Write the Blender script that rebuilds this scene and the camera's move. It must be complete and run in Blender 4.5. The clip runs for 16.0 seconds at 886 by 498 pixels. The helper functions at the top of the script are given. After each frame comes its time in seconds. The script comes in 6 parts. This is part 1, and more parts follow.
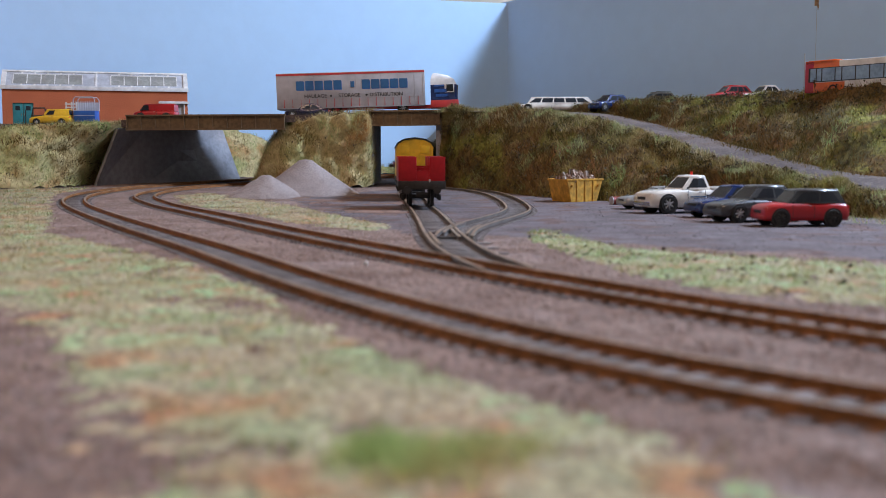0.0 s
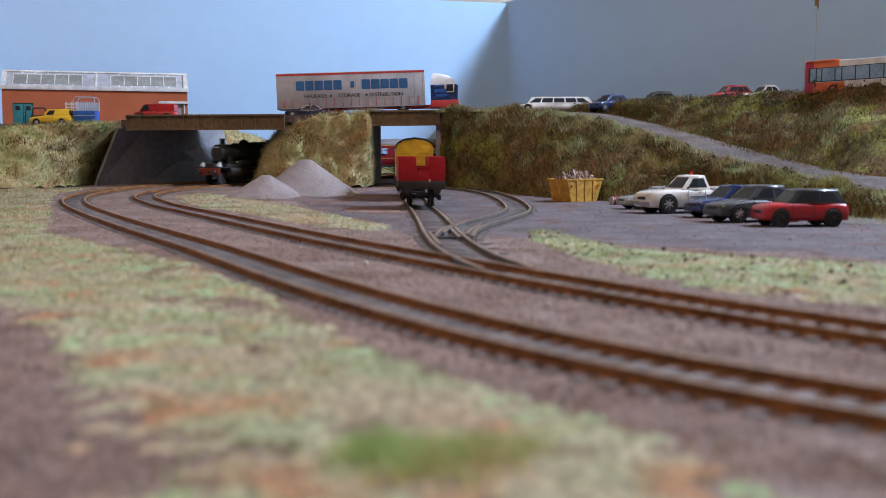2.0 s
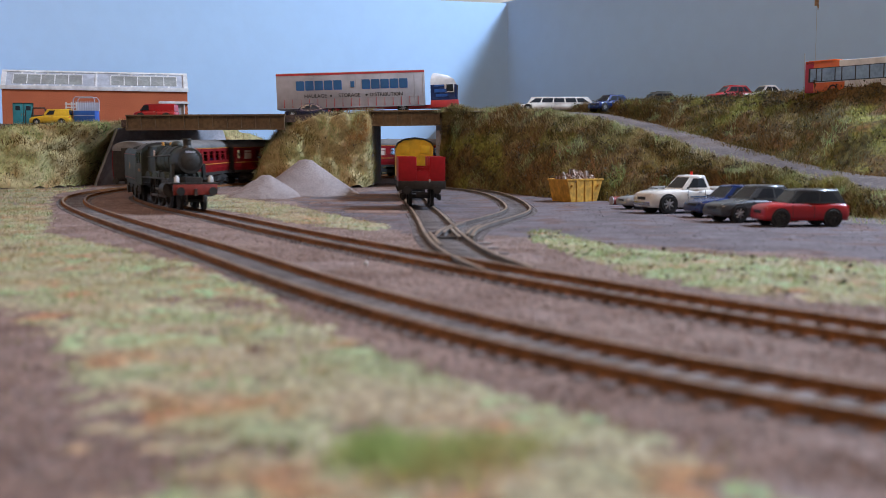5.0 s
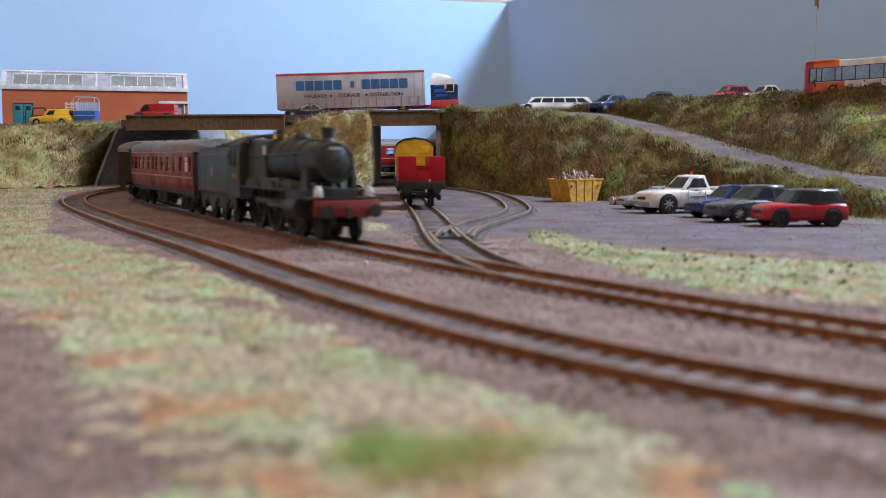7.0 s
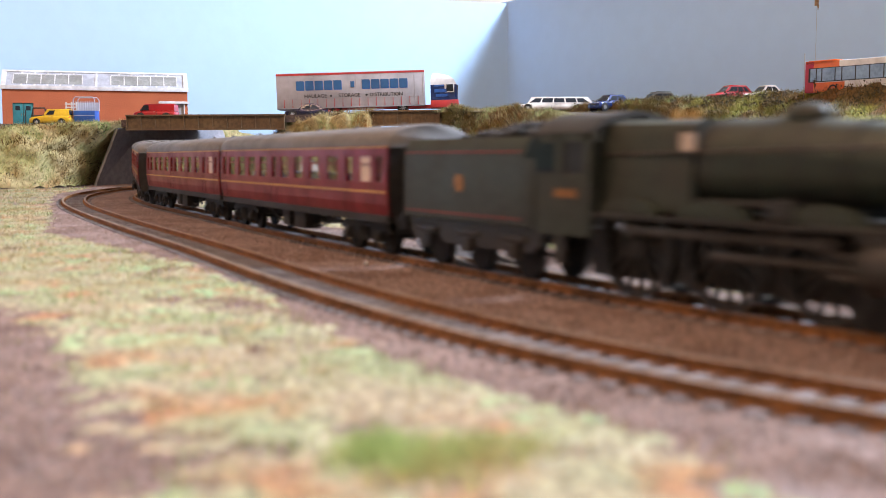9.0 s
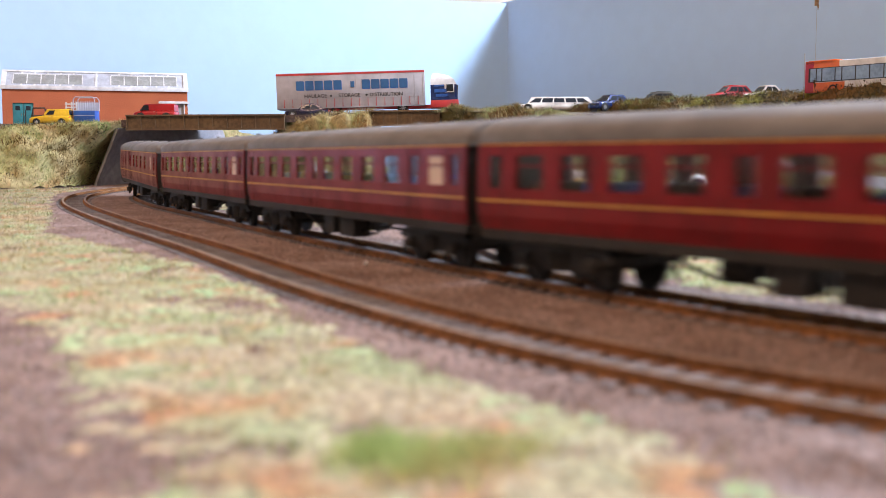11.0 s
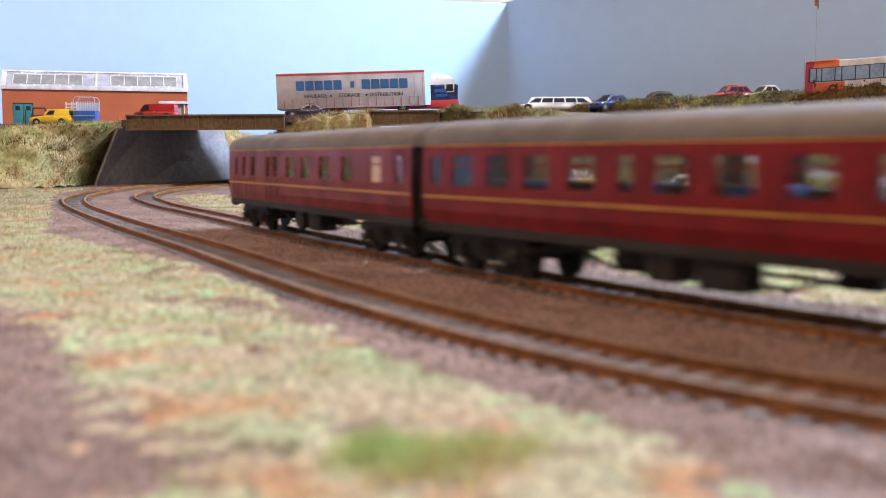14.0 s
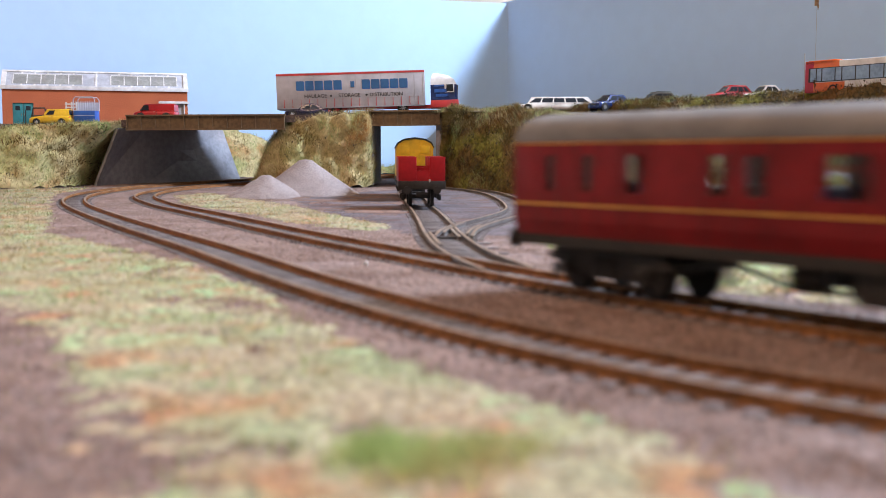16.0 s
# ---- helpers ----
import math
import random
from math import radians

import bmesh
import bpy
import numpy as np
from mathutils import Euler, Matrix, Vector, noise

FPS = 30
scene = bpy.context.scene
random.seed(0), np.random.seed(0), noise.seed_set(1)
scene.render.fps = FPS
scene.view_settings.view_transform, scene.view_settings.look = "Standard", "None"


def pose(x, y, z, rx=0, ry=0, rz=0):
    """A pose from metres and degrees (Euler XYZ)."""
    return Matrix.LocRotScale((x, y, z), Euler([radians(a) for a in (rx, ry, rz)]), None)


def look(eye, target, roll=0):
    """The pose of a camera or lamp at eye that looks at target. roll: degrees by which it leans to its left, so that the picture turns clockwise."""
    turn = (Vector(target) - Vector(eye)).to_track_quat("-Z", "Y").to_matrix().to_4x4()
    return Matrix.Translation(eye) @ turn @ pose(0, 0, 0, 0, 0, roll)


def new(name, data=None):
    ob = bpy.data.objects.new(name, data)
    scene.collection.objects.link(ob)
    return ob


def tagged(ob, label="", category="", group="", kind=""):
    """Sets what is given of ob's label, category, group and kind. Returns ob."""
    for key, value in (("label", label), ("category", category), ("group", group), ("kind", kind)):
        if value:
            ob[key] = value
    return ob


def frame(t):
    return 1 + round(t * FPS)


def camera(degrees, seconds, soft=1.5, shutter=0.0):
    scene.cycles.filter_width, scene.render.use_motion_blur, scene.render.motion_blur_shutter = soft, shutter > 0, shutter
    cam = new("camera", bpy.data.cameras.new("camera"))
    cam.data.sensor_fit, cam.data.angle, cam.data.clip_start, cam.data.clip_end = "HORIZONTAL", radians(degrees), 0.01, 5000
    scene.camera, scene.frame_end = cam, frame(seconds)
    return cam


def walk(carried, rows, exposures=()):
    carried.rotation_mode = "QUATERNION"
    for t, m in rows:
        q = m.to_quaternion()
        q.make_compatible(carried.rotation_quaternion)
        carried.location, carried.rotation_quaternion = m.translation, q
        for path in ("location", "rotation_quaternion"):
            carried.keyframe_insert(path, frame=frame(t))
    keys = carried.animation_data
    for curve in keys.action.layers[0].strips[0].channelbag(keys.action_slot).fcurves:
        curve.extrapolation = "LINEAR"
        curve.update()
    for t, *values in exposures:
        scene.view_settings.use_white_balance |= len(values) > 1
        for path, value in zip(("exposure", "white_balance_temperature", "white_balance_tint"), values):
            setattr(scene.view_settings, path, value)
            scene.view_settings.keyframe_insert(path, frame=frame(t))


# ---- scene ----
MM = 0.001
cam = camera(45.94, 16.0, soft=0.7, shutter=0.9)
EYE = (0.0, 0.0, 0.0375)
VIEW = pose(*EYE, 90 - 4.974, 0, 0)
walk(cam, [(0, VIEW), (16, VIEW)],
     exposures=[(0, -0.01, 6250, 15), (5.0, -0.01, 6250, 15), (7.0, 0.19, 6300, 15), (7.5, 0.31, 6350, 15), (8.0, 0.45, 6450, 16), (9.0, 0.86, 6750, 18), (12.5, 0.75, 6750, 19), (14.5, 0.73, 6700, 19), (15.5, 0.67, 6650, 18), (16.0, 0.61, 6600, 17)])
cam.data.dof.use_dof = True
cam.data.dof.focus_distance = 1.12
cam.data.dof.aperture_fstop = 18

# ---- light ----
world = bpy.data.worlds.new("world")
scene.world = world
world.use_nodes = True
world.node_tree.nodes["Background"].inputs[0].default_value = (0.75, 0.85, 1.0, 1)
world.node_tree.nodes["Background"].inputs[1].default_value = 0.15


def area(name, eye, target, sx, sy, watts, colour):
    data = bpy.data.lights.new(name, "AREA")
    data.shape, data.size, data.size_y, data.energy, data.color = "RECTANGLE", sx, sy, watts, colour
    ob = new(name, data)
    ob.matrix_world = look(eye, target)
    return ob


area("skylight_light", (1.450, 1.006, 1.398), (1.450, 1.006, 0), 0.42, 0.55, 104, (0.62, 0.79, 1.0))
# warm fill added overhead, out of view, for the room's indoor light
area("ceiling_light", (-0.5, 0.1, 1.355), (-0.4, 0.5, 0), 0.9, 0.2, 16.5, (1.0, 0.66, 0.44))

# ---- materials ----


def mat(name, colour, rough=0.6, metal=0.0, var=0.12, scale=300.0, bump=0.1, scale2=40.0, colour2=None, coat=0.0, island=0.0, rnd=0.0, fine=None, trans=0.0, patches=(), spec=0.5):
    """A surface with two scales of colour noise, bump and roughness variation. Scales are per metre."""
    m = bpy.data.materials.new(name)
    m.use_nodes = True
    nt = m.node_tree
    b = nt.nodes["Principled BSDF"]
    b.inputs["Roughness"].default_value, b.inputs["Metallic"].default_value = rough, metal
    b.inputs["Coat Weight"].default_value, b.inputs["Specular IOR Level"].default_value = coat, spec
    tc = nt.nodes.new("ShaderNodeTexCoord")

    def tex(s, detail=4.0):
        n = nt.nodes.new("ShaderNodeTexNoise")
        n.inputs["Scale"].default_value, n.inputs["Detail"].default_value = s, detail
        nt.links.new(tc.outputs["Object"], n.inputs["Vector"])
        return n

    def mix(kind, a, bb, fac):
        n = nt.nodes.new("ShaderNodeMix")
        n.data_type, n.blend_type = "RGBA", kind
        for sock, v in ((n.inputs[6], a), (n.inputs[7], bb), (n.inputs[0], fac)):
            if hasattr(v, "is_output"):
                nt.links.new(v, sock)
            else:
                sock.default_value = v
        return n.outputs[2]

    def ramp(src, lo, hi, a, bb):
        n = nt.nodes.new("ShaderNodeMapRange")
        n.inputs[1].default_value, n.inputs[2].default_value = lo, hi
        n.inputs[3].default_value, n.inputs[4].default_value = a, bb
        nt.links.new(src, n.inputs[0])
        return n.outputs[0]

    n1, n2 = tex(scale), tex(scale2, 3.0)
    c1 = (*colour, 1)
    c2 = (*(colour2 or [min(1, c * 0.72) for c in colour]), 1)
    col = mix("MIX", c1, c2, ramp(n2.outputs[0], 0.40, 0.62, 0.0, 1.0))
    for k, (pc, ps, lo, hi, amount) in enumerate(patches):
        pn = tex(ps, 5.0)
        pn.noise_dimensions, pn.inputs["W"].default_value = "4D", 3.7 * (k + 1)
        col = mix("MIX", col, (*pc, 1), ramp(pn.outputs[0], lo, hi, 0.0, amount))
    grey = ramp(n1.outputs[0], 0.38, 0.62, 1 - var, 1 + var)
    comb = nt.nodes.new("ShaderNodeCombineXYZ")
    for i in range(3):
        nt.links.new(grey, comb.inputs[i])
    col = mix("MULTIPLY", col, comb.outputs[0], 1.0)
    if island or rnd:
        src = nt.nodes.new("ShaderNodeNewGeometry").outputs["Random Per Island"] if island else nt.nodes.new("ShaderNodeObjectInfo").outputs["Random"]
        k = island or rnd
        v = ramp(src, 0, 1, 1 - k, 1 + k)
        comb2 = nt.nodes.new("ShaderNodeCombineXYZ")
        for i in range(3):
            nt.links.new(v, comb2.inputs[i])
        col = mix("MULTIPLY", col, comb2.outputs[0], 1.0)
        if fine:
            col = mix("MIX", col, (*fine, 1), ramp(src, 0.55, 0.8, 0.0, 0.75))
    nt.links.new(col, b.inputs["Base Color"])
    if bump:
        bn = nt.nodes.new("ShaderNodeBump")
        bn.inputs["Strength"].default_value, bn.inputs["Distance"].default_value = bump, 0.0006
        nt.links.new(n1.outputs[0], bn.inputs["Height"])
        nt.links.new(bn.outputs[0], b.inputs["Normal"])
    rg = ramp(n2.outputs[0], 0.3, 0.7, max(0.02, rough - 0.08), min(1, rough + 0.08))
    nt.links.new(rg, b.inputs["Roughness"])
    if trans:
        tr, mx, out = nt.nodes.new("ShaderNodeBsdfTranslucent"), nt.nodes.new("ShaderNodeMixShader"), nt.nodes["Material Output"]
        nt.links.new(col, tr.inputs[0])
        mx.inputs[0].default_value = trans
        nt.links.new(b.outputs[0], mx.inputs[1])
        nt.links.new(tr.outputs[0], mx.inputs[2])
        nt.links.new(mx.outputs[0], out.inputs[0])
    return m


M = {
    "sky": mat("painted_sky_board", (0.47, 0.69, 0.955), 0.55, var=0.012, scale=45, bump=0.5, scale2=4, colour2=(0.46, 0.685, 0.952)),
    "cream": mat("cream_wall_paint", (0.72, 0.66, 0.56), 0.8, var=0.03, scale=40, scale2=3),
    "room": mat("room_wall_paint", (0.62, 0.58, 0.52), 0.8, var=0.03, scale=40, scale2=3),
    "ground": mat("ballast_ground", (0.205, 0.136, 0.110), 0.9, var=0.6, scale=950, bump=1.0, scale2=26, colour2=(0.155, 0.096, 0.075), patches=(((0.11, 0.052, 0.030), 55, 0.53, 0.68, 0.8), ((0.26, 0.20, 0.185), 34, 0.56, 0.7, 0.7))),
    "yard": mat("grey_yard_surface", (0.118, 0.094, 0.103), 0.9, var=0.3, scale=500, bump=0.6, scale2=20, colour2=(0.086, 0.066, 0.069), patches=(((0.105, 0.046, 0.03), 36, 0.52, 0.64, 0.8), ((0.18, 0.155, 0.165), 75, 0.56, 0.68, 0.7), ((0.05, 0.036, 0.032), 130, 0.60, 0.70, 0.7))),
    "road": mat("grey_brown_road_surface", (0.098, 0.070, 0.062), 0.9, var=0.3, scale=420, bump=0.6, scale2=18, patches=(((0.07, 0.038, 0.02), 40, 0.50, 0.64, 0.75), ((0.15, 0.12, 0.115), 70, 0.57, 0.69, 0.6))),
    # brown scatter, its colour darkened for the weaker light on the east banks
    "soil_dim": mat("dim_bank_scatter", (0.125, 0.072, 0.02), 0.95, var=0.45, scale=260, bump=1.0, scale2=22, colour2=(0.075, 0.062, 0.014), patches=(((0.20, 0.20, 0.035), 22, 0.54, 0.64, 0.85), ((0.16, 0.064, 0.014), 34, 0.55, 0.66, 0.7))),
    "grass_pale": mat("static_grass_pale", (0.54, 0.44, 0.22), 0.8, var=0.1, bump=0, scale2=16, colour2=(0.38, 0.36, 0.14), island=0.5, fine=(0.62, 0.50, 0.30), trans=0.45, patches=(((0.42, 0.20, 0.07), 34, 0.55, 0.66, 0.65),)),
    # brown and olive, darkened further for the dim east banks
    "grass_dark": mat("static_grass_dark", (0.14, 0.082, 0.018), 0.85, var=0.1, bump=0, scale2=22, colour2=(0.098, 0.082, 0.014), island=0.55, fine=(0.25, 0.15, 0.05), trans=0.4, patches=(((0.22, 0.245, 0.045), 22, 0.53, 0.63, 0.85), ((0.19, 0.075, 0.015), 36, 0.55, 0.66, 0.7))),
    "grass_green": mat("static_grass_green", (0.31, 0.44, 0.15), 0.8, var=0.1, bump=0, scale2=18, colour2=(0.40, 0.43, 0.18), island=0.4, fine=(0.50, 0.47, 0.27), trans=0.5, patches=(((0.46, 0.40, 0.20), 40, 0.55, 0.66, 0.6),)),
    "leaf": mat("dark_leaf_scatter", (0.055, 0.048, 0.022), 0.9, var=0.2, bump=0, scale2=60, colour2=(0.09, 0.062, 0.03), island=0.5),
    "gravel": mat("pale_gravel", (0.27, 0.225, 0.215), 0.95, var=0.38, scale=900, bump=1.0, scale2=30, colour2=(0.22, 0.175, 0.165)),
    "rail": mat("rusty_rail", (0.31, 0.125, 0.036), 0.75, 0.0, var=0.25, scale=500, bump=0.3, scale2=50, colour2=(0.20, 0.082, 0.028)),
    "railtop": mat("worn_rail_head", (0.30, 0.20, 0.13), 0.5, 0.35, var=0.2, scale=300, bump=0.1, scale2=30),
    # grey-violet base holds the sky's reflection on the sleeper tops
    "sleeper": mat("sky_sheen_sleeper", (0.19, 0.172, 0.175), 0.55, var=0.25, scale=700, bump=0.5, scale2=60, rnd=0.3, colour2=(0.14, 0.118, 0.112)),
    "concrete": mat("grey_painted_abutment", (0.30, 0.30, 0.335), 0.75, var=0.12, scale=160, bump=0.8, scale2=20, colour2=(0.24, 0.24, 0.27)),
    "girder": mat("brown_girder_paint", (0.16, 0.10, 0.045), 0.55, var=0.2, scale=260, bump=0.2, scale2=30, colour2=(0.12, 0.075, 0.035)),
    "brick": mat("orange_brick_sheet", (0.47, 0.135, 0.06), 0.8, var=0.1, scale=700, bump=0.4, scale2=30, colour2=(0.42, 0.12, 0.055), spec=0.25),
    "white": mat("white_plastic", (0.78, 0.78, 0.78), 0.45, var=0.03, scale2=60, bump=0.05),
    "whitecar": mat("white_car_paint", (0.78, 0.74, 0.68), 0.25, coat=0.5, var=0.03, scale2=60, bump=0.0),
    "palegrey": mat("pale_grey_plastic", (0.50, 0.53, 0.60), 0.5, var=0.05, scale2=60, bump=0.05),
    "glazing": mat("dusty_glazing", (0.33, 0.34, 0.33), 0.3, var=0.08, scale2=40, bump=0.02),
    "teal": mat("teal_door_paint", (0.03, 0.22, 0.24), 0.5, var=0.06, bump=0.1),
    "yellow": mat("yellow_paint", (0.80, 0.48, 0.02), 0.4, var=0.05, coat=0.1, bump=0.03),
    "red": mat("red_paint", (0.43, 0.008, 0.012), 0.35, coat=0.2, var=0.06, bump=0.02),
    "wagonred": mat("red_wagon_plastic", (0.36, 0.008, 0.012), 0.5, var=0.08, bump=0.05, spec=0.3),
    "blue": mat("dark_blue_paint", (0.012, 0.03, 0.13), 0.25, coat=0.4, var=0.05, bump=0.0),
    "trailerblue": mat("blue_box_paint", (0.02, 0.12, 0.45), 0.45, var=0.08, bump=0.05),
    "greycar": mat("dark_grey_car_paint", (0.075, 0.078, 0.085), 0.3, 0.3, coat=0.4, var=0.06, bump=0.0),
    "silver": mat("silver_paint", (0.42, 0.43, 0.44), 0.35, 0.5, coat=0.2, var=0.05, bump=0.0),
    "curtain": mat("grey_curtain_side", (0.50, 0.48, 0.50), 0.5, var=0.05, scale=120, scale2=20, bump=0.08),
    "orange": mat("orange_paint", (0.80, 0.16, 0.008), 0.35, coat=0.2, var=0.05, bump=0.0),
    "skip": mat("worn_ochre_paint", (0.58, 0.29, 0.03), 0.6, var=0.2, scale2=120, bump=0.15),
    "black": mat("black_plastic", (0.018, 0.017, 0.016), 0.55, var=0.15, bump=0.05),
    "tyre": mat("tyre_rubber", (0.015, 0.015, 0.015), 0.75, var=0.15, bump=0.05),
    "glass": mat("dark_tinted_window", (0.03, 0.034, 0.04), 0.06, var=0.05, bump=0.0, spec=0.18),
    "chrome": mat("chrome", (0.7, 0.7, 0.7), 0.18, 1.0, var=0.04, bump=0.0),
    "maroon": mat("maroon_coach_paint", (0.215, 0.008, 0.011), 0.42, var=0.06, scale2=60, bump=0.0, spec=0.28),
    "lining": mat("gold_lining", (0.62, 0.30, 0.05), 0.5, var=0.08, bump=0.0),
    "roof": mat("grey_coach_roof", (0.17, 0.16, 0.155), 0.65, var=0.1, scale2=30, bump=0.1),
    "underframe": mat("weathered_black_underframe", (0.026, 0.022, 0.019), 0.75, var=0.2, bump=0.2),
    "locogreen": mat("weathered_dark_green", (0.027, 0.036, 0.023), 0.6, var=0.15, scale2=40, colour2=(0.03, 0.03, 0.021), bump=0.05),
    "locoblack": mat("weathered_loco_black", (0.020, 0.018, 0.016), 0.55, var=0.2, scale2=50, colour2=(0.032, 0.025, 0.019), bump=0.1),
    "rods": mat("oily_steel", (0.11, 0.09, 0.075), 0.45, 0.7, var=0.2, bump=0.1),
    "bufferred": mat("dull_red_buffer_beam", (0.26, 0.028, 0.014), 0.55, var=0.12, bump=0.05),
    "blind": mat("pale_window_blind", (0.70, 0.55, 0.45), 0.6, var=0.05, bump=0.0),
    "ink": mat("printed_blue", (0.03, 0.13, 0.30), 0.5, var=0.03, bump=0.0),
    "printred": mat("printed_red", (0.60, 0.05, 0.05), 0.5, var=0.03, bump=0.0),
    "wood": mat("raw_wood", (0.42, 0.28, 0.16), 0.7, var=0.15, scale2=50, bump=0.2),
    "steelgrey": mat("roller_shutter_grey", (0.42, 0.42, 0.45), 0.5, var=0.06, bump=0.1),
    "rust": mat("rubble_brown", (0.26, 0.15, 0.10), 0.85, var=0.3, scale2=200, bump=0.4, island=0.5, fine=(0.42, 0.38, 0.34)),
    "turf": mat("pale_turf_flock", (0.32, 0.265, 0.17), 0.95, var=0.5, scale=500, bump=0.6, scale2=34, colour2=(0.245, 0.265, 0.14), patches=(((0.34, 0.13, 0.05), 62, 0.52, 0.66, 0.8), ((0.39, 0.38, 0.25), 45, 0.56, 0.68, 0.6))),
    "turfgreen": mat("green_turf_flock", (0.25, 0.36, 0.18), 0.95, var=0.3, scale=500, bump=0.6, scale2=40, colour2=(0.33, 0.34, 0.19), patches=(((0.34, 0.15, 0.06), 58, 0.55, 0.7, 0.6),)),
    # pale scatter, its colour also raised for strong light on west banks and mound
    "soil_pale_lit": mat("pale_lit_bank_scatter", (0.42, 0.34, 0.17), 0.95, var=0.22, scale=260, bump=1.0, scale2=24, colour2=(0.27, 0.26, 0.10), patches=(((0.30, 0.14, 0.04), 30, 0.54, 0.66, 0.75),)),
    "grass_bright": mat("static_grass_bright", (0.42, 0.52, 0.19), 0.8, var=0.1, bump=0, scale2=60, colour2=(0.46, 0.42, 0.17), island=0.45, trans=0.5),
    "dust": mat("red_brown_dust", (0.20, 0.115, 0.085), 0.95, var=0.35, scale=600, bump=0.5, scale2=30),
    "siderail": mat("dull_grey_rail", (0.20, 0.17, 0.155), 0.6, 0.3, var=0.2, scale=500, bump=0.3, scale2=50),
    "grass_straw": mat("static_grass_straw", (0.34, 0.24, 0.075), 0.85, var=0.1, bump=0, scale2=18, colour2=(0.24, 0.235, 0.05), island=0.5, fine=(0.46, 0.36, 0.17), trans=0.45),
    "oldgold": mat("faded_gold_transfer", (0.30, 0.13, 0.03), 0.6, var=0.15, bump=0.0),
    "doorline": mat("dark_maroon_door_line", (0.075, 0.006, 0.008), 0.6, var=0.1, bump=0.0),
    "estategrey": mat("weathered_grey_car_paint", (0.15, 0.15, 0.14), 0.35, 0.3, coat=0.3, var=0.06, bump=0.0),
    "navy": mat("very_dark_navy_paint", (0.012, 0.014, 0.045), 0.25, coat=0.5, var=0.05, bump=0.0),
    "trackbed": mat("brown_track_bed", (0.14, 0.082, 0.056), 0.95, var=0.45, scale=800, bump=0.8, scale2=60, colour2=(0.20, 0.14, 0.115)),
    "lampglow": mat("beacon_red", (0.75, 0.04, 0.02), 0.3, var=0.02, bump=0.0),
}

# ---- mesh helpers (millimetres) ----


def part(name, bm, material, parent=None, label="", smooth=35.0, m=None):
    me = bpy.data.meshes.new(name)
    bmesh.ops.recalc_face_normals(bm, faces=bm.faces)
    bmesh.ops.scale(bm, vec=(MM, MM, MM), verts=bm.verts)
    bm.to_mesh(me)
    bm.free()
    mats = material if isinstance(material, (list, tuple)) else [material]
    for k in mats:
        me.materials.append(M[k])
    if smooth:
        me.shade_smooth()
        me.set_sharp_from_angle(angle=radians(smooth))
    ob = new(name, me)
    if parent:
        ob.parent = parent
    if m is not None:
        ob.matrix_basis = m
    return tagged(ob, label)


def raw(name, verts, faces, material, parent=None, smooth=False):
    me = bpy.data.meshes.new(name)
    me.from_pydata((np.asarray(verts, float) * MM).tolist(), [], faces)
    me.materials.append(M[material])
    if smooth:
        me.shade_smooth()
    ob = new(name, me)
    if parent:
        ob.parent = parent
    return ob


def thing(name, m, label, category, group=""):
    ob = tagged(new(name), label, category, group)
    ob.matrix_basis = m
    return ob


def at(x, y, z, rz=0, ry=0, rx=0):
    return pose(x * MM, y * MM, z * MM, rx, ry, rz)


def box(bm, c, s, bev=0.0, mi=0, rz=0.0):
    """A box with centre c and size s."""
    r = bmesh.ops.create_cube(bm, size=1.0)
    vs = r["verts"]
    bmesh.ops.scale(bm, vec=s, verts=vs)
    if rz:
        bmesh.ops.rotate(bm, cent=(0, 0, 0), matrix=Matrix.Rotation(radians(rz), 3, "Z"), verts=vs)
    bmesh.ops.translate(bm, vec=c, verts=vs)
    fs = list({f for v in vs for f in v.link_faces})
    for f in fs:
        f.material_index = mi
    if bev:
        es = list({e for v in vs for e in v.link_edges})
        bmesh.ops.bevel(bm, geom=es, offset=bev, segments=2, affect="EDGES", profile=0.6)
    return bm


def cyl(bm, a, b, r, r2=None, seg=16, mi=0):
    a, b = Vector(a), Vector(b)
    d = b - a
    k = bmesh.ops.create_cone(bm, cap_ends=True, segments=seg, radius1=r, radius2=r if r2 is None else r2, depth=d.length)
    bmesh.ops.transform(bm, matrix=Matrix.Translation((a + b) / 2) @ d.to_track_quat("Z", "Y").to_matrix().to_4x4(), verts=k["verts"])
    for f in {f for v in k["verts"] for f in v.link_faces}:
        f.material_index = mi
    return bm


def loft(bm, rings, closed=True, caps=True, mi=0):
    """Skins rings of equally many points."""
    vs = [[bm.verts.new(p) for p in r] for r in rings]
    n = len(vs[0])
    for a, b in zip(vs, vs[1:]):
        for i in range(n if closed else n - 1):
            f = bm.faces.new((a[i], a[(i + 1) % n], b[(i + 1) % n], b[i]))
            f.material_index = mi
    if caps and closed:
        for r in (vs[0], vs[-1]):
            f = bm.faces.new(r)
            f.material_index = mi
    return bm


def prism(bm, profile, y0, y1, axis="y", mi=0):
    """Extrudes a closed profile: of (x, z) along y, or of (y, z) along x."""
    def put(p, t):
        return (p[0], t, p[1]) if axis == "y" else ((t, p[0], p[1]) if axis == "x" else (p[0], p[1], t))
    return loft(bm, [[put(p, y0) for p in profile], [put(p, y1) for p in profile]], mi=mi)


def B():
    return bmesh.new()


def rise(y):
    return min(max(0.0, (y - 850.0) / 45.0), 14.0)


def ground_z(x, y):
    return -2.65 + rise(y)


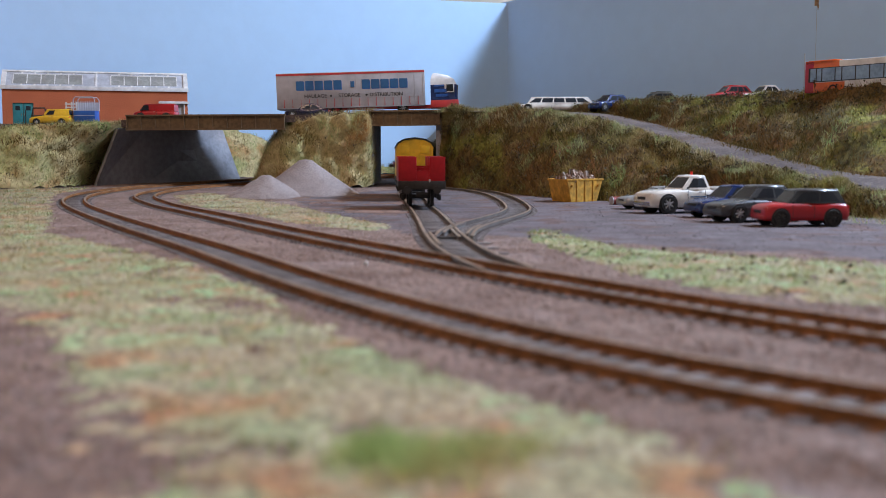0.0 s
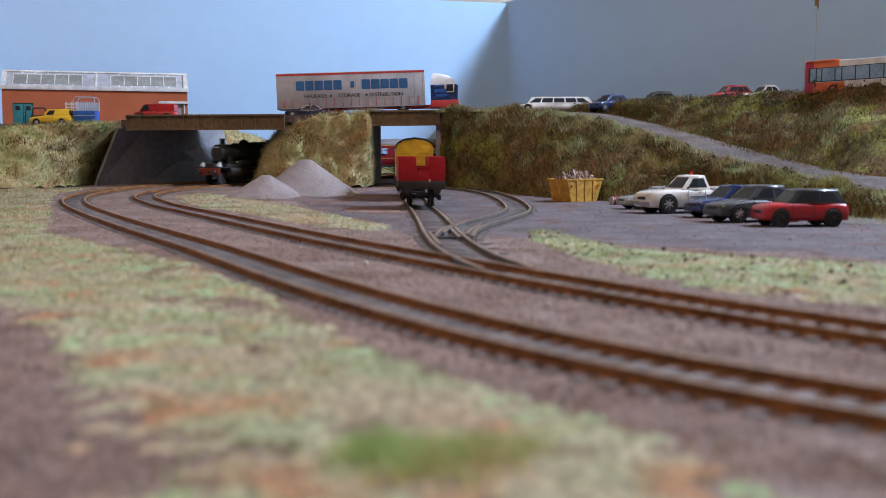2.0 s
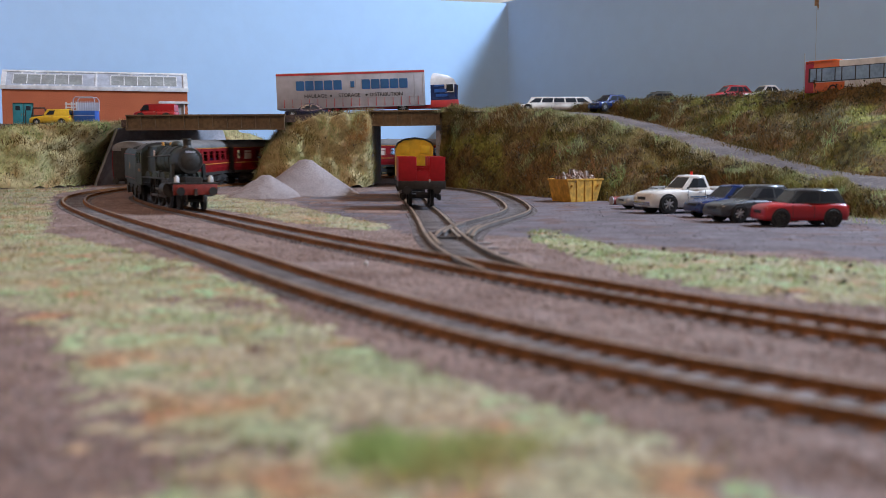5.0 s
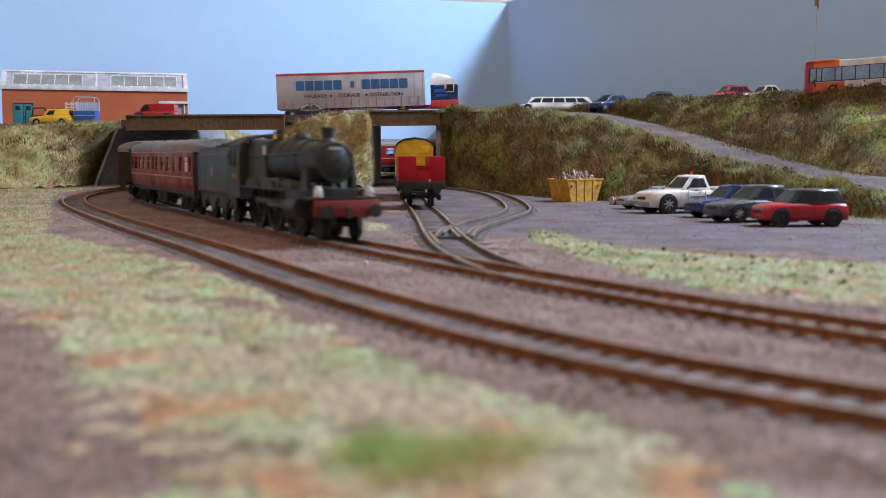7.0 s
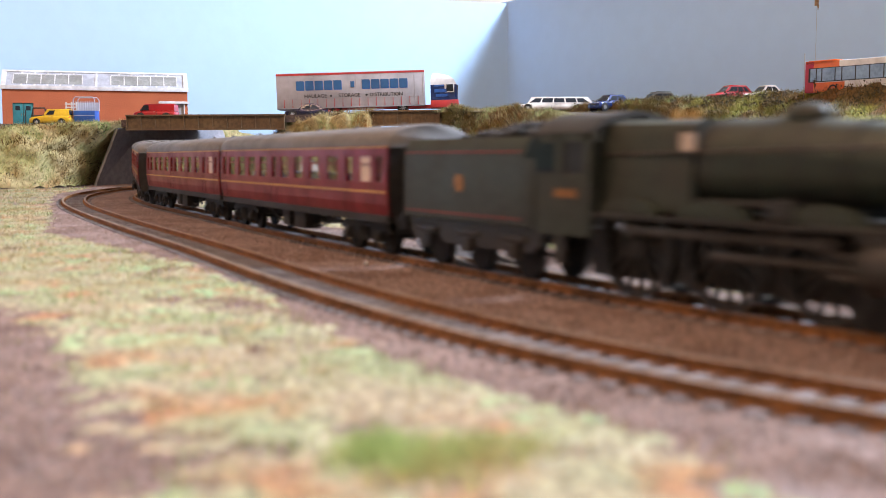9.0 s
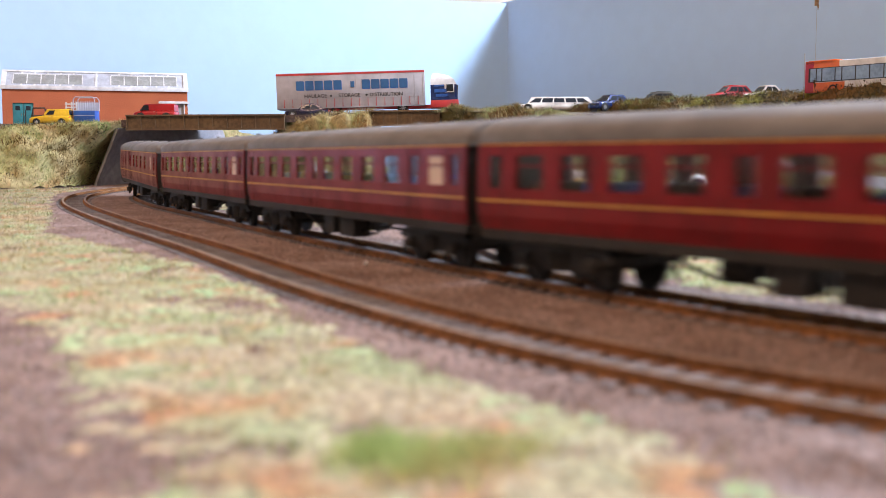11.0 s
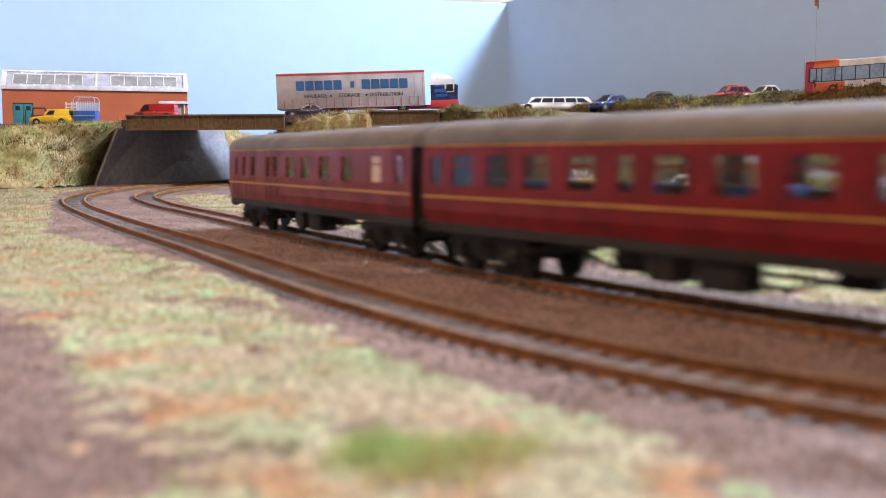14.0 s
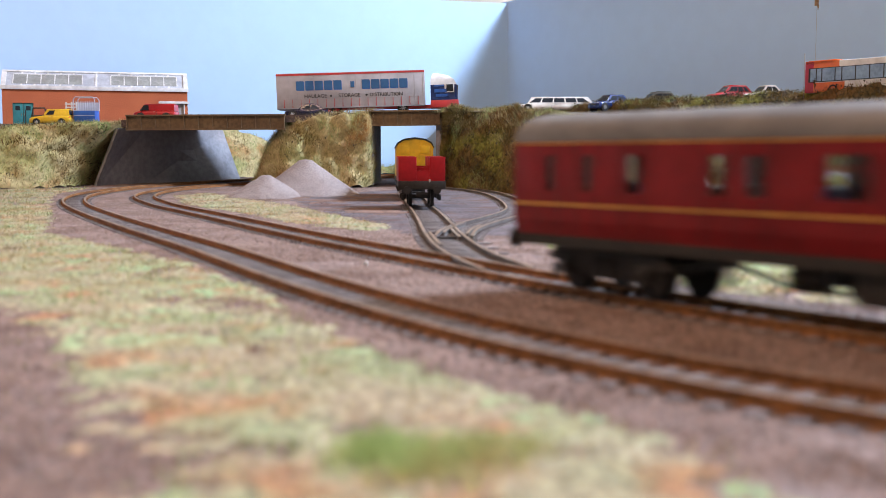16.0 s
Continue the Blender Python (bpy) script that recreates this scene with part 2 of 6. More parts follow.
# ---- track lines ----
def spline(pts, n=24):
    p = [np.array(q, float) for q in pts]
    p = [2 * p[0] - p[1]] + p + [2 * p[-1] - p[-2]]
    out = []
    for i in range(1, len(p) - 2):
        a, b, c, d = p[i - 1:i + 3]
        for k in range(n):
            t = k / n
            out.append(0.5 * (2 * b + (c - a) * t + (2 * a - 5 * b + 4 * c - d) * t * t + (3 * b - a - 3 * c + d) * t ** 3))
    out.append(p[-2])
    return np.array(out)


class Line:
    """A smoothed track centre line in plan, by arc length."""

    def __init__(self, pts, rounds=60, step=10.0):
        q = spline(pts)
        l = np.r_[0, np.cumsum(np.hypot(*np.diff(q, axis=0).T))]
        s = np.arange(0, l[-1], step)
        q = np.stack([np.interp(s, l, q[:, i]) for i in (0, 1)], 1)
        for _ in range(rounds):
            q[1:-1] = 0.25 * q[:-2] + 0.5 * q[1:-1] + 0.25 * q[2:]
        self.q, self.l = q, np.r_[0, np.cumsum(np.hypot(*np.diff(q, axis=0).T))]

    def pos(self, s):
        x, y = np.interp(s, self.l, self.q[:, 0]), np.interp(s, self.l, self.q[:, 1])
        return np.array([x, y, rise(y)])

    def tan(self, s):
        d = self.pos(s + 5)[:2] - self.pos(s - 5)[:2]
        return d / np.hypot(*d)

    def side(self, s, off):
        p, t = self.pos(s), self.tan(s)
        return np.array([p[0] + off * t[1], p[1] - off * t[0], p[2]])


INNER = Line([(640, 520), (620, 700), (565, 880), (490, 1060), (405, 1220), (310, 1370), (205, 1480), (95, 1515), (0, 1490), (-80, 1435), (-145, 1370),
              (-200, 1298), (-250, 1215), (-283, 1130), (-295, 1050), (-279, 962), (-236, 874), (-198, 793), (-159, 714), (-96, 579), (-54, 492),
              (-23, 434), (10, 371), (37, 324), (66, 272), (100, 221), (150, 166), (230, 108), (340, 62), (470, 36), (640, 20), (900, 10), (1500, 0), (1900, 0)])
OUTER = Line([(40, 1590), (-60, 1560), (-150, 1480), (-225, 1390), (-280, 1300), (-322, 1205), (-344, 1130), (-352, 1055), (-342, 965), (-310, 878), (-237, 718),
              (-146, 534), (-92, 432), (-55, 347), (-32, 305), (-13, 268), (5, 235), (26, 201), (51, 170), (80, 146), (130, 112), (210, 70), (330, 30), (480, 5), (700, -12), (1500, -40), (1900, -50)])

# ---- structure ----


def slab(name, outline, z0, z1, material, label, category, kind="structure"):
    bm = B()
    prism(bm, outline, z0, z1, axis="z")
    return tagged(part(name, bm, material, smooth=0), label, category, kind=kind)


def board(name, p, q, z0, z1, thick, material, label, category="wall"):
    """An upright board from p to q in plan, thickened to the side away from the layout."""
    p, q = np.array(p, float), np.array(q, float)
    t = (q - p) / np.hypot(*(q - p))
    n = np.array([-t[1], t[0]]) * thick
    return slab(name, [tuple(p), tuple(q), tuple(q + n), tuple(p + n)], z0, z1, material, label, category)


CORNER = (104.0, 1700.0)
board("wall_back", CORNER, (-640.0, 1481.0), -30, 284, -12, "sky", "sky-blue painted plywood backscene board behind the layout")
# near end is lengthened out of view to screen the yard from the skylight
board("wall_right", (1046.0, 350.0), (95.0, 1713.0), -30, 287, -12, "sky", "sky-blue painted backscene board along the side of the layout")
board("wall_left", (-640.0, 1478.0), (-1000.0, 700.0), -30, 284, -12, "sky", "sky-blue painted backscene board")
for nm, x0, x1, y0, y1 in (("wall_north", -1900, 2100, 2060, 2140), ("wall_south", -1900, 2100, -2140, -2060), ("wall_west", -1980, -1900, -2140, 2140), ("wall_east", 2100, 2180, -2140, 2140)):
    slab(nm, [(x0, y0), (x1, y0), (x1, y1), (x0, y1)], -1000, 1400, "cream", "plain cream painted room wall", "wall")
bm = B()
for x0, x1, y0, y1 in ((-1980, 1220, -2140, 2140), (1820, 2180, -2140, 2140), (1220, 1820, -2140, 500), (1220, 1820, 1300, 2140)):
    prism(bm, [(x0, y0), (x1, y0), (x1, y1), (x0, y1)], 1400, 1450, axis="z")
tagged(part("ceiling", bm, "cream", smooth=0), "plain white painted ceiling with a roof window", "ceiling", kind="structure")
bm = B()
for x0, x1, y0, y1 in ((1210, 1230, 490, 1310), (1810, 1830, 490, 1310), (1230, 1810, 490, 510), (1230, 1810, 1290, 1310)):
    prism(bm, [(x0, y0), (x1, y0), (x1, y1), (x0, y1)], 1402, 1470, axis="z")
tagged(part("window_1", bm, "white", smooth=0), "white frame of the roof window", "window", kind="structure")
# unseen batten, added as a body for the warm fill
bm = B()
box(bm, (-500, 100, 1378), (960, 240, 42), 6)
tagged(part("ceiling_lamp", bm, "white"), "white batten added out of view above the warm fill lamp", "lamp")
slab("floor", [(-1980, -2140), (2180, -2140), (2180, 2140), (-1980, 2140)], -1050, -1000, "room", "plain room floor under the layout table", "floor")


def build_ground():
    xs = np.unique(np.r_[np.linspace(-1200, -400, 12), np.linspace(-400, 450, 150), np.linspace(450, 1900, 20)])
    ys = np.unique(np.r_[np.linspace(-300, 60, 8), np.linspace(60, 500, 120), np.linspace(500, 1740, 150)])
    v, f = [], []
    for y in ys:
        for x in xs:
            d = 0.35 * noise.noise((x / 14, y / 14, 0)) + 0.25 * noise.noise((x / 4, y / 4, 3))
            v.append((x, y, ground_z(x, y) - 0.1 + d * 0.9))
    n = len(xs)
    for j in range(len(ys) - 1):
        for i in range(n - 1):
            a = j * n + i
            f.append((a, a + 1, a + n + 1, a + n))
    tagged(raw("ground", v, f, "ground", smooth=True), "pinkish-brown ballast scatter covering the layout baseboard", "ground", kind="structure")


build_ground()
slab("baseboard", [(-1200, -300), (1900, -300), (1900, 1740), (-1200, 1740)], -24, -5, "wood", "wooden baseboard of the model railway", "baseboard")


def strip(name, rows, material, label, category, seg=14, amp=3.0, freq=26.0, kind="structure", fine=1.0):
    """A rough sheet skinned through rows of equally many 3D points; noise displaces it."""
    lines = [spline([np.array(p, float) for p in r], seg) for r in rows]
    nu = len(lines[0])
    sub = 10
    v = []
    for k in range(len(lines) - 1):
        for j in range(sub + (k == len(lines) - 2)):
            t = j / sub
            for i in range(nu):
                p = lines[k][i] * (1 - t) + lines[k + 1][i] * t
                d = amp * noise.noise(Vector(p) / freq) + fine * 0.85 * amp * noise.noise(Vector(p) / (freq * 0.33)) + fine * 0.2 * amp * noise.noise(Vector(p) / (freq * 0.12))
                v.append((p[0] + d * 0.3, p[1] - d * 0.7, p[2] + d * 0.5))
    nv = len(v) // nu
    f = [(j * nu + i, j * nu + i + 1, (j + 1) * nu + i + 1, (j + 1) * nu + i) for j in range(nv - 1) for i in range(nu - 1)]
    ob = tagged(raw(name, v, f, material, smooth=True), label, category, kind=kind)
    return ob, np.array(v).reshape(nv, nu, 3)


SHEETS = {}
# bank beyond the outer track, with the factory terrace on top
_, SHEETS["left"] = strip("bank_west", [
    [(-1000, 1000, 3), (-640, 1085, 4), (-478, 1132, 5), (-426, 1180, 6), (-414, 1240, 7), (-408, 1300, 8)],
    [(-1000, 1020, 45), (-640, 1105, 45), (-485, 1150, 46), (-424, 1194, 46), (-404, 1245, 46), (-396, 1302, 46)],
    [(-1000, 1050, 74), (-640, 1130, 74), (-490, 1175, 72.5), (-404, 1204, 74), (-382, 1232, 76), (-368, 1306, 75)],
    [(-1000, 1120, 74), (-640, 1200, 74), (-490, 1240, 73.5), (-400, 1255, 75), (-372, 1270, 76), (-366, 1310, 75)]],
    "soil_pale_lit", "grassy embankment with pale and green static grass", "embankment", amp=10, freq=32)
# mound between the two bridges
_, SHEETS["mound"] = strip("bank_mound", [
    [(-96, 1352, 10), (-172, 1290, 9), (-218, 1208, 6), (-190, 1176, 6), (-130, 1172, 6), (-84, 1180, 6), (-82, 1250, 8), (-84, 1350, 10)],
    [(-96, 1350, 45), (-168, 1288, 45), (-206, 1216, 45), (-182, 1188, 45), (-130, 1184, 45), (-83, 1188, 45), (-83, 1250, 45), (-85, 1350, 45)],
    [(-96, 1345, 80), (-162, 1284, 80), (-184, 1224, 79), (-168, 1196, 80), (-130, 1190, 86), (-84, 1190, 88), (-85, 1250, 88), (-88, 1345, 88)],
    [(-96, 1320, 80), (-140, 1284, 80), (-150, 1240, 80), (-145, 1225, 81), (-130, 1222, 85), (-110, 1222, 85), (-105, 1250, 85), (-105, 1320, 85)]],
    "soil_pale_lit", "steep grassy mound carrying the road between two bridges", "embankment", amp=8, freq=30)
# low bank behind the tracks
_, SHEETS["rear"] = strip("bank_rear", [
    [(-360, 1400, 10), (-300, 1425, 11), (-240, 1490, 12), (-170, 1560, 13), (-90, 1620, 13), (20, 1660, 13)],
    [(-362, 1420, 50), (-305, 1440, 50), (-250, 1500, 40), (-180, 1575, 24), (-95, 1635, 22), (15, 1672, 22)],
    [(-364, 1440, 82), (-312, 1460, 80), (-262, 1515, 66), (-190, 1590, 34), (-100, 1645, 30), (10, 1680, 30)]],
    "soil_pale_lit", "overgrown grassy bank behind the tracks", "embankment", amp=5)
CREST = [(-2, 1198, 90), (18, 1180, 91), (72, 1150, 88.5), (126, 1080, 79.5), (172, 1010, 65), (213, 950, 46), (260, 880, 29), (291, 810, 19), (309, 735, 10), (450, 630, 6), (640, 540, 2)]
FOOT = [(-2, 1176, 5), (14, 1150, 4), (64, 1056, 2), (107, 968, -1), (157, 915, -2), (206, 892, -2), (258, 815, -3), (284, 745, -3), (288, 670, -3), (420, 590, -3), (640, 500, -3)]
mid = [tuple(0.5 * (np.array(a) + np.array(b)) + np.array((0, 0, 7))) for a, b in zip(CREST, FOOT)]
back = [(x + 6, y + 10, z - 3) for x, y, z in CREST]
_, SHEETS["right"] = strip("bank_east", [[(x - 2, y - 4, z - 7) for x, y, z in FOOT], mid, CREST, back], "soil_dim", "rough brown and green grassy embankment beside the yard", "embankment", amp=9, freq=32)
RAMP_IN = [(-5, 1200, 89), (18, 1190, 90), (76, 1160, 90), (132, 1088, 82), (178, 1018, 66), (219, 958, 47), (266, 888, 30), (297, 818, 20), (315, 742, 11), (455, 640, 4), (645, 545, 1)]
RAMP_OUT = [(0, 1420, 93), (60, 1400, 93), (130, 1330, 94), (180, 1250, 91), (206, 1170, 82), (238, 1060, 65), (273, 980, 48.5), (300, 900, 35), (345, 840, 23), (520, 740, 10), (680, 640, 6)]
strip("ramp_road", [[(x - 6, y - 8, z - 1.5) for x, y, z in RAMP_IN], RAMP_IN, RAMP_OUT, [(x + 12, y + 18, z + 0.5) for x, y, z in RAMP_OUT]], "road", "grey ramp road climbing between grassy banks", "road", amp=0.4)
UTOP = [(60, 1500, 100), (120, 1420, 100), (170, 1350, 100), (205, 1262, 99), (235, 1180, 102), (284, 1120, 99.5), (318, 1080, 99), (348, 1040, 101.5), (404, 950, 105), (560, 880, 110), (700, 780, 110)]
UMID = [tuple(0.5 * (np.array(a) + np.array(b)) + np.array((0, -4, 6))) for a, b in zip(RAMP_OUT, UTOP)]
UBACK = [(x + 30, y + 40, z - 1) for x, y, z in UTOP]
_, SHEETS["upper"] = strip("bank_upper", [[(x, y, z - 8) for x, y, z in RAMP_OUT], UMID, UTOP, UBACK], "soil_dim", "rough brown and olive grassy bank above the ramp road", "embankment", amp=9, freq=34)
strip("terrace_upper", [UBACK, [(108, 1688, 99), (122, 1665, 99), (180, 1580, 99), (240, 1490, 99), (310, 1390, 99), (360, 1320, 99), (400, 1262, 99), (450, 1190, 99), (540, 1060, 100), (660, 890, 102), (750, 768, 104)]],
      "road", "grey parking terrace above the bank", "road", amp=0.3)


def road_z(x):
    return 88.5 + 0.03 * (x + 130)


def build_road():
    bm = B()
    xs = (-366, -180, -84, 0, 30)
    loft(bm, [[(x, 1197, road_z(x) - 9), (x, 1350, road_z(x) - 9), (x, 1350, road_z(x) - 1), (x, 1197, road_z(x) - 1)] for x in xs])
    tagged(part("road", bm, "road", smooth=0), "grey road deck carried over the tracks", "road", kind="structure")
    bm = B()
    loft(bm, [[(x, y0, 70), (x, 1346, 70), (x, 1346, 78.5), (x, y0, 78.5)] for x, y0 in ((-1000, 1160), (-500, 1262), (-410, 1300), (-368, 1330))])
    prism(bm, [(-640, 1346), (-368, 1346), (-365, 1460), (-330, 1566), (-640, 1480)], 70, 79, axis="z")
    tagged(part("terrace_factory", bm, "road", smooth=0), "grey ground in front of the factory", "ground", kind="structure")
    bm = B()
    prism(bm, [(-2, 1346), (70, 1346), (130, 1420), (104, 1690), (0, 1660)], 84, 92, axis="z")
    tagged(part("terrace_corner", bm, "road", smooth=0), "grey ground in the corner of the layout", "ground", kind="structure")


build_road()


def girder(name, x0, x1, y, z0, z1, pitch, label, slope=0.03):
    th = thing(name, at(0, 0, 0), label, "bridge")
    def zz(x):
        return slope * (x - (x0 + x1) / 2)
    bm = B()
    loft(bm, [[(x, y, z0 + zz(x)), (x, y + 3, z0 + zz(x)), (x, y + 3, z1 + zz(x)), (x, y, z1 + zz(x))] for x in (x0, x1)])
    part("web", bm, "girder", th, smooth=0)
    for nm, za, zb, d in (("top_flange", z1 - 1.2, z1 + 0.6, 2.6), ("bottom_flange", z0 - 0.6, z0 + 1.2, 2.6)):
        bm = B()
        loft(bm, [[(x, y - d, za + zz(x)), (x, y + 5, za + zz(x)), (x, y + 5, zb + zz(x)), (x, y - d, zb + zz(x))] for x in (x0 - 0.5, x1 + 0.5)])
        part(nm, bm, "girder", th, smooth=0)
    n = max(2, round((x1 - x0) / pitch))
    for i in range(n + 1):
        x = x0 + 0.6 + (x1 - x0 - 1.2) * i / n
        bm = B()
        box(bm, (x, y - 1.1, (z0 + z1) / 2 + zz(x)), (0.9, 2.2, z1 - z0 - 1))
        part("stiffener", bm, "girder", th, smooth=0)
    bm = B()
    loft(bm, [[(x, y + 3, z1 - 6 + zz(x)), (x, y + 150, z1 - 6 + zz(x)), (x, y + 150, z1 - 2 + zz(x)), (x, y + 3, z1 - 2 + zz(x))] for x in (x0 + 1, x1 - 1)])
    part("deck", bm, "girder", th, smooth=0)


girder("girder_bridge", -358, -179, 1190, 69.7, 86.0, 16.2, "brown plate girder bridge over the two running tracks", 0.005)
girder("girder_bridge", -84.5, -3.5, 1192, 74.5, 91.0, 16.2, "short brown plate girder bridge over the siding", 0.012)


def build_abutments():
    for nm, pts, z1, lab in (("abutment_main", [(-404, 1212), (-372, 1276), (-262, 1372)], 74, "grey painted stone abutment wall under the bridge"),):
        bm = B()
        p = [np.array(q, float) for q in pts]
        rings = []
        for i, (x, y) in enumerate(p):
            top = (z1 - 2, z1, z1)[i]
            lean = (26, 8, 0)[i] if i < 2 else -28
            rings.append([(x, y, 0), (x + lean, y + 12, top), (x + lean - 6, y + 20, top), (x - 6, y + 10, 0)])
        loft(bm, rings)
        tagged(part(nm, bm, "concrete", smooth=0), lab, "abutment", kind="structure")
    for x0, x1 in ((-84.5, -79.5), (-8, -2)):
        bm = B()
        box(bm, ((x0 + x1) / 2, 1270, 44), (x1 - x0, 150, 74), 0.5)
        tagged(part("abutment", bm, "concrete", smooth=0), "dark grey bridge abutment beside the siding", "abutment", kind="structure")


build_abutments()

# ---- track ----


def rail_profile():
    return [(-0.9, -2.5), (0.9, -2.5), (0.85, -2.1), (0.35, -1.9), (0.35, -0.75), (0.8, -0.55), (0.8, 0.0), (-0.8, 0.0), (-0.8, -0.55), (-0.35, -0.75), (-0.35, -1.9), (-0.85, -2.1)]


def rail(line, s0, s1, off, parent, side="rail"):
    bm = B()
    prof = rail_profile()
    rings = []
    s = s0
    n = max(2, int((s1 - s0) / 6))
    for k in range(n + 1):
        s = s0 + (s1 - s0) * k / n
        c, t = line.side(s, off), line.tan(s)
        rings.append([(c[0] + p * t[1], c[1] - p * t[0], c[2] + q) for p, q in prof])
    loft(bm, rings)
    ob = part("rail", bm, [side, "railtop"], parent, smooth=30)
    for f in ob.data.polygons:
        if abs(f.normal.z) > 0.8 and max(ob.data.vertices[i].co.z - rise(ob.data.vertices[i].co.y / MM) * MM for i in f.vertices) > -0.0003:
            f.material_index = 1
    return ob


def track(name, line, s0, s1, label, pitch=7.0, near=(0, 0), side="rail"):
    th = thing(name, at(0, 0, 0), label, "track")
    for off in (-9.05, 9.05):
        rail(line, s0, s1, off, th, side)
    bm = B()
    box(bm, (0, 0, -2.95), (3.7, 29, 1.5), 0)
    for off in (-9.05, 9.05):
        for e in (-1.3, 1.3):
            box(bm, (0, off + e, -1.95), (2.0, 1.0, 0.7), 0, 1)
    me = None
    rest = B()
    s = s0 + 4
    count = 0
    while s < s1:
        p, t = line.pos(s), line.tan(s)
        a = math.degrees(math.atan2(t[1], t[0])) + 2.0 * noise.noise((s, 0, 0))
        if near[0] < s < near[1] and count < 260:
            if me is None:
                ob = part("sleeper", bm, ["sleeper", side], th, smooth=0)
                me = ob.data
            else:
                ob = new("sleeper", me)
                ob.parent = th
            ob.matrix_basis = at(p[0], p[1], p[2], a)
            count += 1
        elif -900 < p[0] < 700:
            box(rest, (p[0], p[1], p[2] - 2.95), (3.7, 29, 1.5), 0, rz=a)
        s += pitch
    bed = []
    k = s0
    while k < s1:
        c, t = line.pos(k), line.tan(k)
        w = 15.5 + 1.6 * noise.noise((k / 9, line.q[0, 0], 2))
        if -900 < c[0] < 700:
            bed.append([(c[0] + o * t[1], c[1] - o * t[0], c[2] + z) for o, z in ((-w, -3.6), (-w + 2, -2.75), (0, -2.55), (w - 2, -2.75), (w, -3.6))])
        k += 7.0
    v = [q for r in bed for q in r]
    f = [(5 * i + j, 5 * i + j + 1, 5 * i + j + 6, 5 * i + j + 5) for i in range(len(bed) - 1) for j in range(4)]
    if side == "rail":
        raw("track_bed", v, f, "trackbed", th, smooth=True)
    tagged(part("far_sleepers", rest, "sleeper", th, smooth=0), kind="stuff")
    return th


track("running_track", INNER, 600, INNER.l[-1] - 20, "model railway track with rusty brown rails, curving under the bridge", near=(1700, 3050))
track("running_track", OUTER, 20, OUTER.l[-1] - 20, "model railway track with rusty brown rails along the front", near=(500, 1750))
SIDING = Line([(-45, 1440), (-38, 1200), (-29, 1000), (-20, 860), (-12, 742), (-6, 640), (-2, 560), (1, 510), (5, 460), (10, 418), (16, 384), (24, 352)], rounds=8)
track("siding_track", SIDING, 10, SIDING.l[-1] - 5, "dusty siding track leading to the bridge opening", near=(0, 2000), side="siderail")
LOOP = Line([(5, 500), (7, 545), (14, 590), (26, 635), (40, 690), (52, 745), (58, 800), (60, 870), (58, 930), (52, 1000), (42, 1060), (20, 1120), (-10, 1180)], rounds=10)
track("yard_track", LOOP, 5, LOOP.l[-1] - 5, "curved yard track half buried in the grey yard", near=(0, 2000), side="siderail")



def points_details():
    th = thing("track_points", at(0, 0, 0), "dusty points with check rails where the yard track leaves the siding", "track points")
    for line, a, b, off in ((SIDING, 905, 985, 6.4), (SIDING, 880, 940, -6.4), (LOOP, 20, 95, 6.2), (LOOP, 30, 110, -6.2)):
        ob = rail(line, a, b, off, th, "siderail")
        ob.name = "check_rail"
    for d in (845, 872, 899, 926, 953, 980, 1007):
        p, t = SIDING.pos(d), SIDING.tan(d)
        bm = B()
        box(bm, (0, 0, 0), (4.2, 33, 1.4), 0.2)
        part("timber", bm, "sleeper", th, m=at(p[0] + 3, p[1], p[2] - 2.75, math.degrees(math.atan2(t[1], t[0]))))
    p, t = SIDING.pos(930), SIDING.tan(930)
    bm = B()
    box(bm, (0, 0, 0), (1.6, 19, 0.8), 0.2)
    part("tie_bar", bm, "black", th, m=at(p[0], p[1], p[2] - 1.6, math.degrees(math.atan2(t[1], t[0]))))


points_details()

# ---- the train ----


def clear_glass(name):
    m = bpy.data.materials.new(name)
    m.use_nodes = True
    b = m.node_tree.nodes["Principled BSDF"]
    b.inputs["Base Color"].default_value = (0.85, 0.88, 0.9, 1)
    b.inputs["Roughness"].default_value, b.inputs["Transmission Weight"].default_value, b.inputs["IOR"].default_value = 0.03, 1.0, 1.3
    return m


M["coachglass"] = clear_glass("clear_coach_glazing")


def wheelset(r, parent, x, solid=True, name="wheelset", z=None):
    bm = B()
    for sgn in (-1, 1):
        y = sgn * 8.6
        cyl(bm, (0, y - 1.1, 0), (0, y + 1.1, 0), r, seg=24)
        cyl(bm, (0, y - sgn * 1.1 - 0.3, 0), (0, y - sgn * 1.1 + 0.3, 0), r + 0.6, seg=24)
        box(bm, (r * 0.5, y + sgn * 1.2, 0), (r * 0.6, 0.3, 0.8))
    cyl(bm, (0, -9, 0), (0, 9, 0), 0.9, seg=8)
    return part(name, bm, "underframe", parent, m=at(x, 0, r if z is None else z))


WHEELS = []      # (object, radius, x, z)
BOGIES = []      # (object, x, distance ahead of the vehicle's middle, vehicle)
VEHICLES = []    # (object, middle offset, half pivot distance)


def section(hw, z0, zs, zr):
    """Coach cross-section: gently curved sides and an arched roof."""
    p = [(hw - 1.3, z0), (hw - 0.3, z0 + 5), (hw, z0 + 11), (hw - 0.25, z0 + 20), (hw - 0.7, zs)]
    return p


def bogie(parent, x, wheel_r=6.6):
    bo = part("bogie", bogie_mesh(), "underframe", parent, m=at(x, 0, 0))
    for dx in (-16, 16):
        WHEELS.append((wheelset(wheel_r, bo, dx), wheel_r, dx, wheel_r))
    return bo


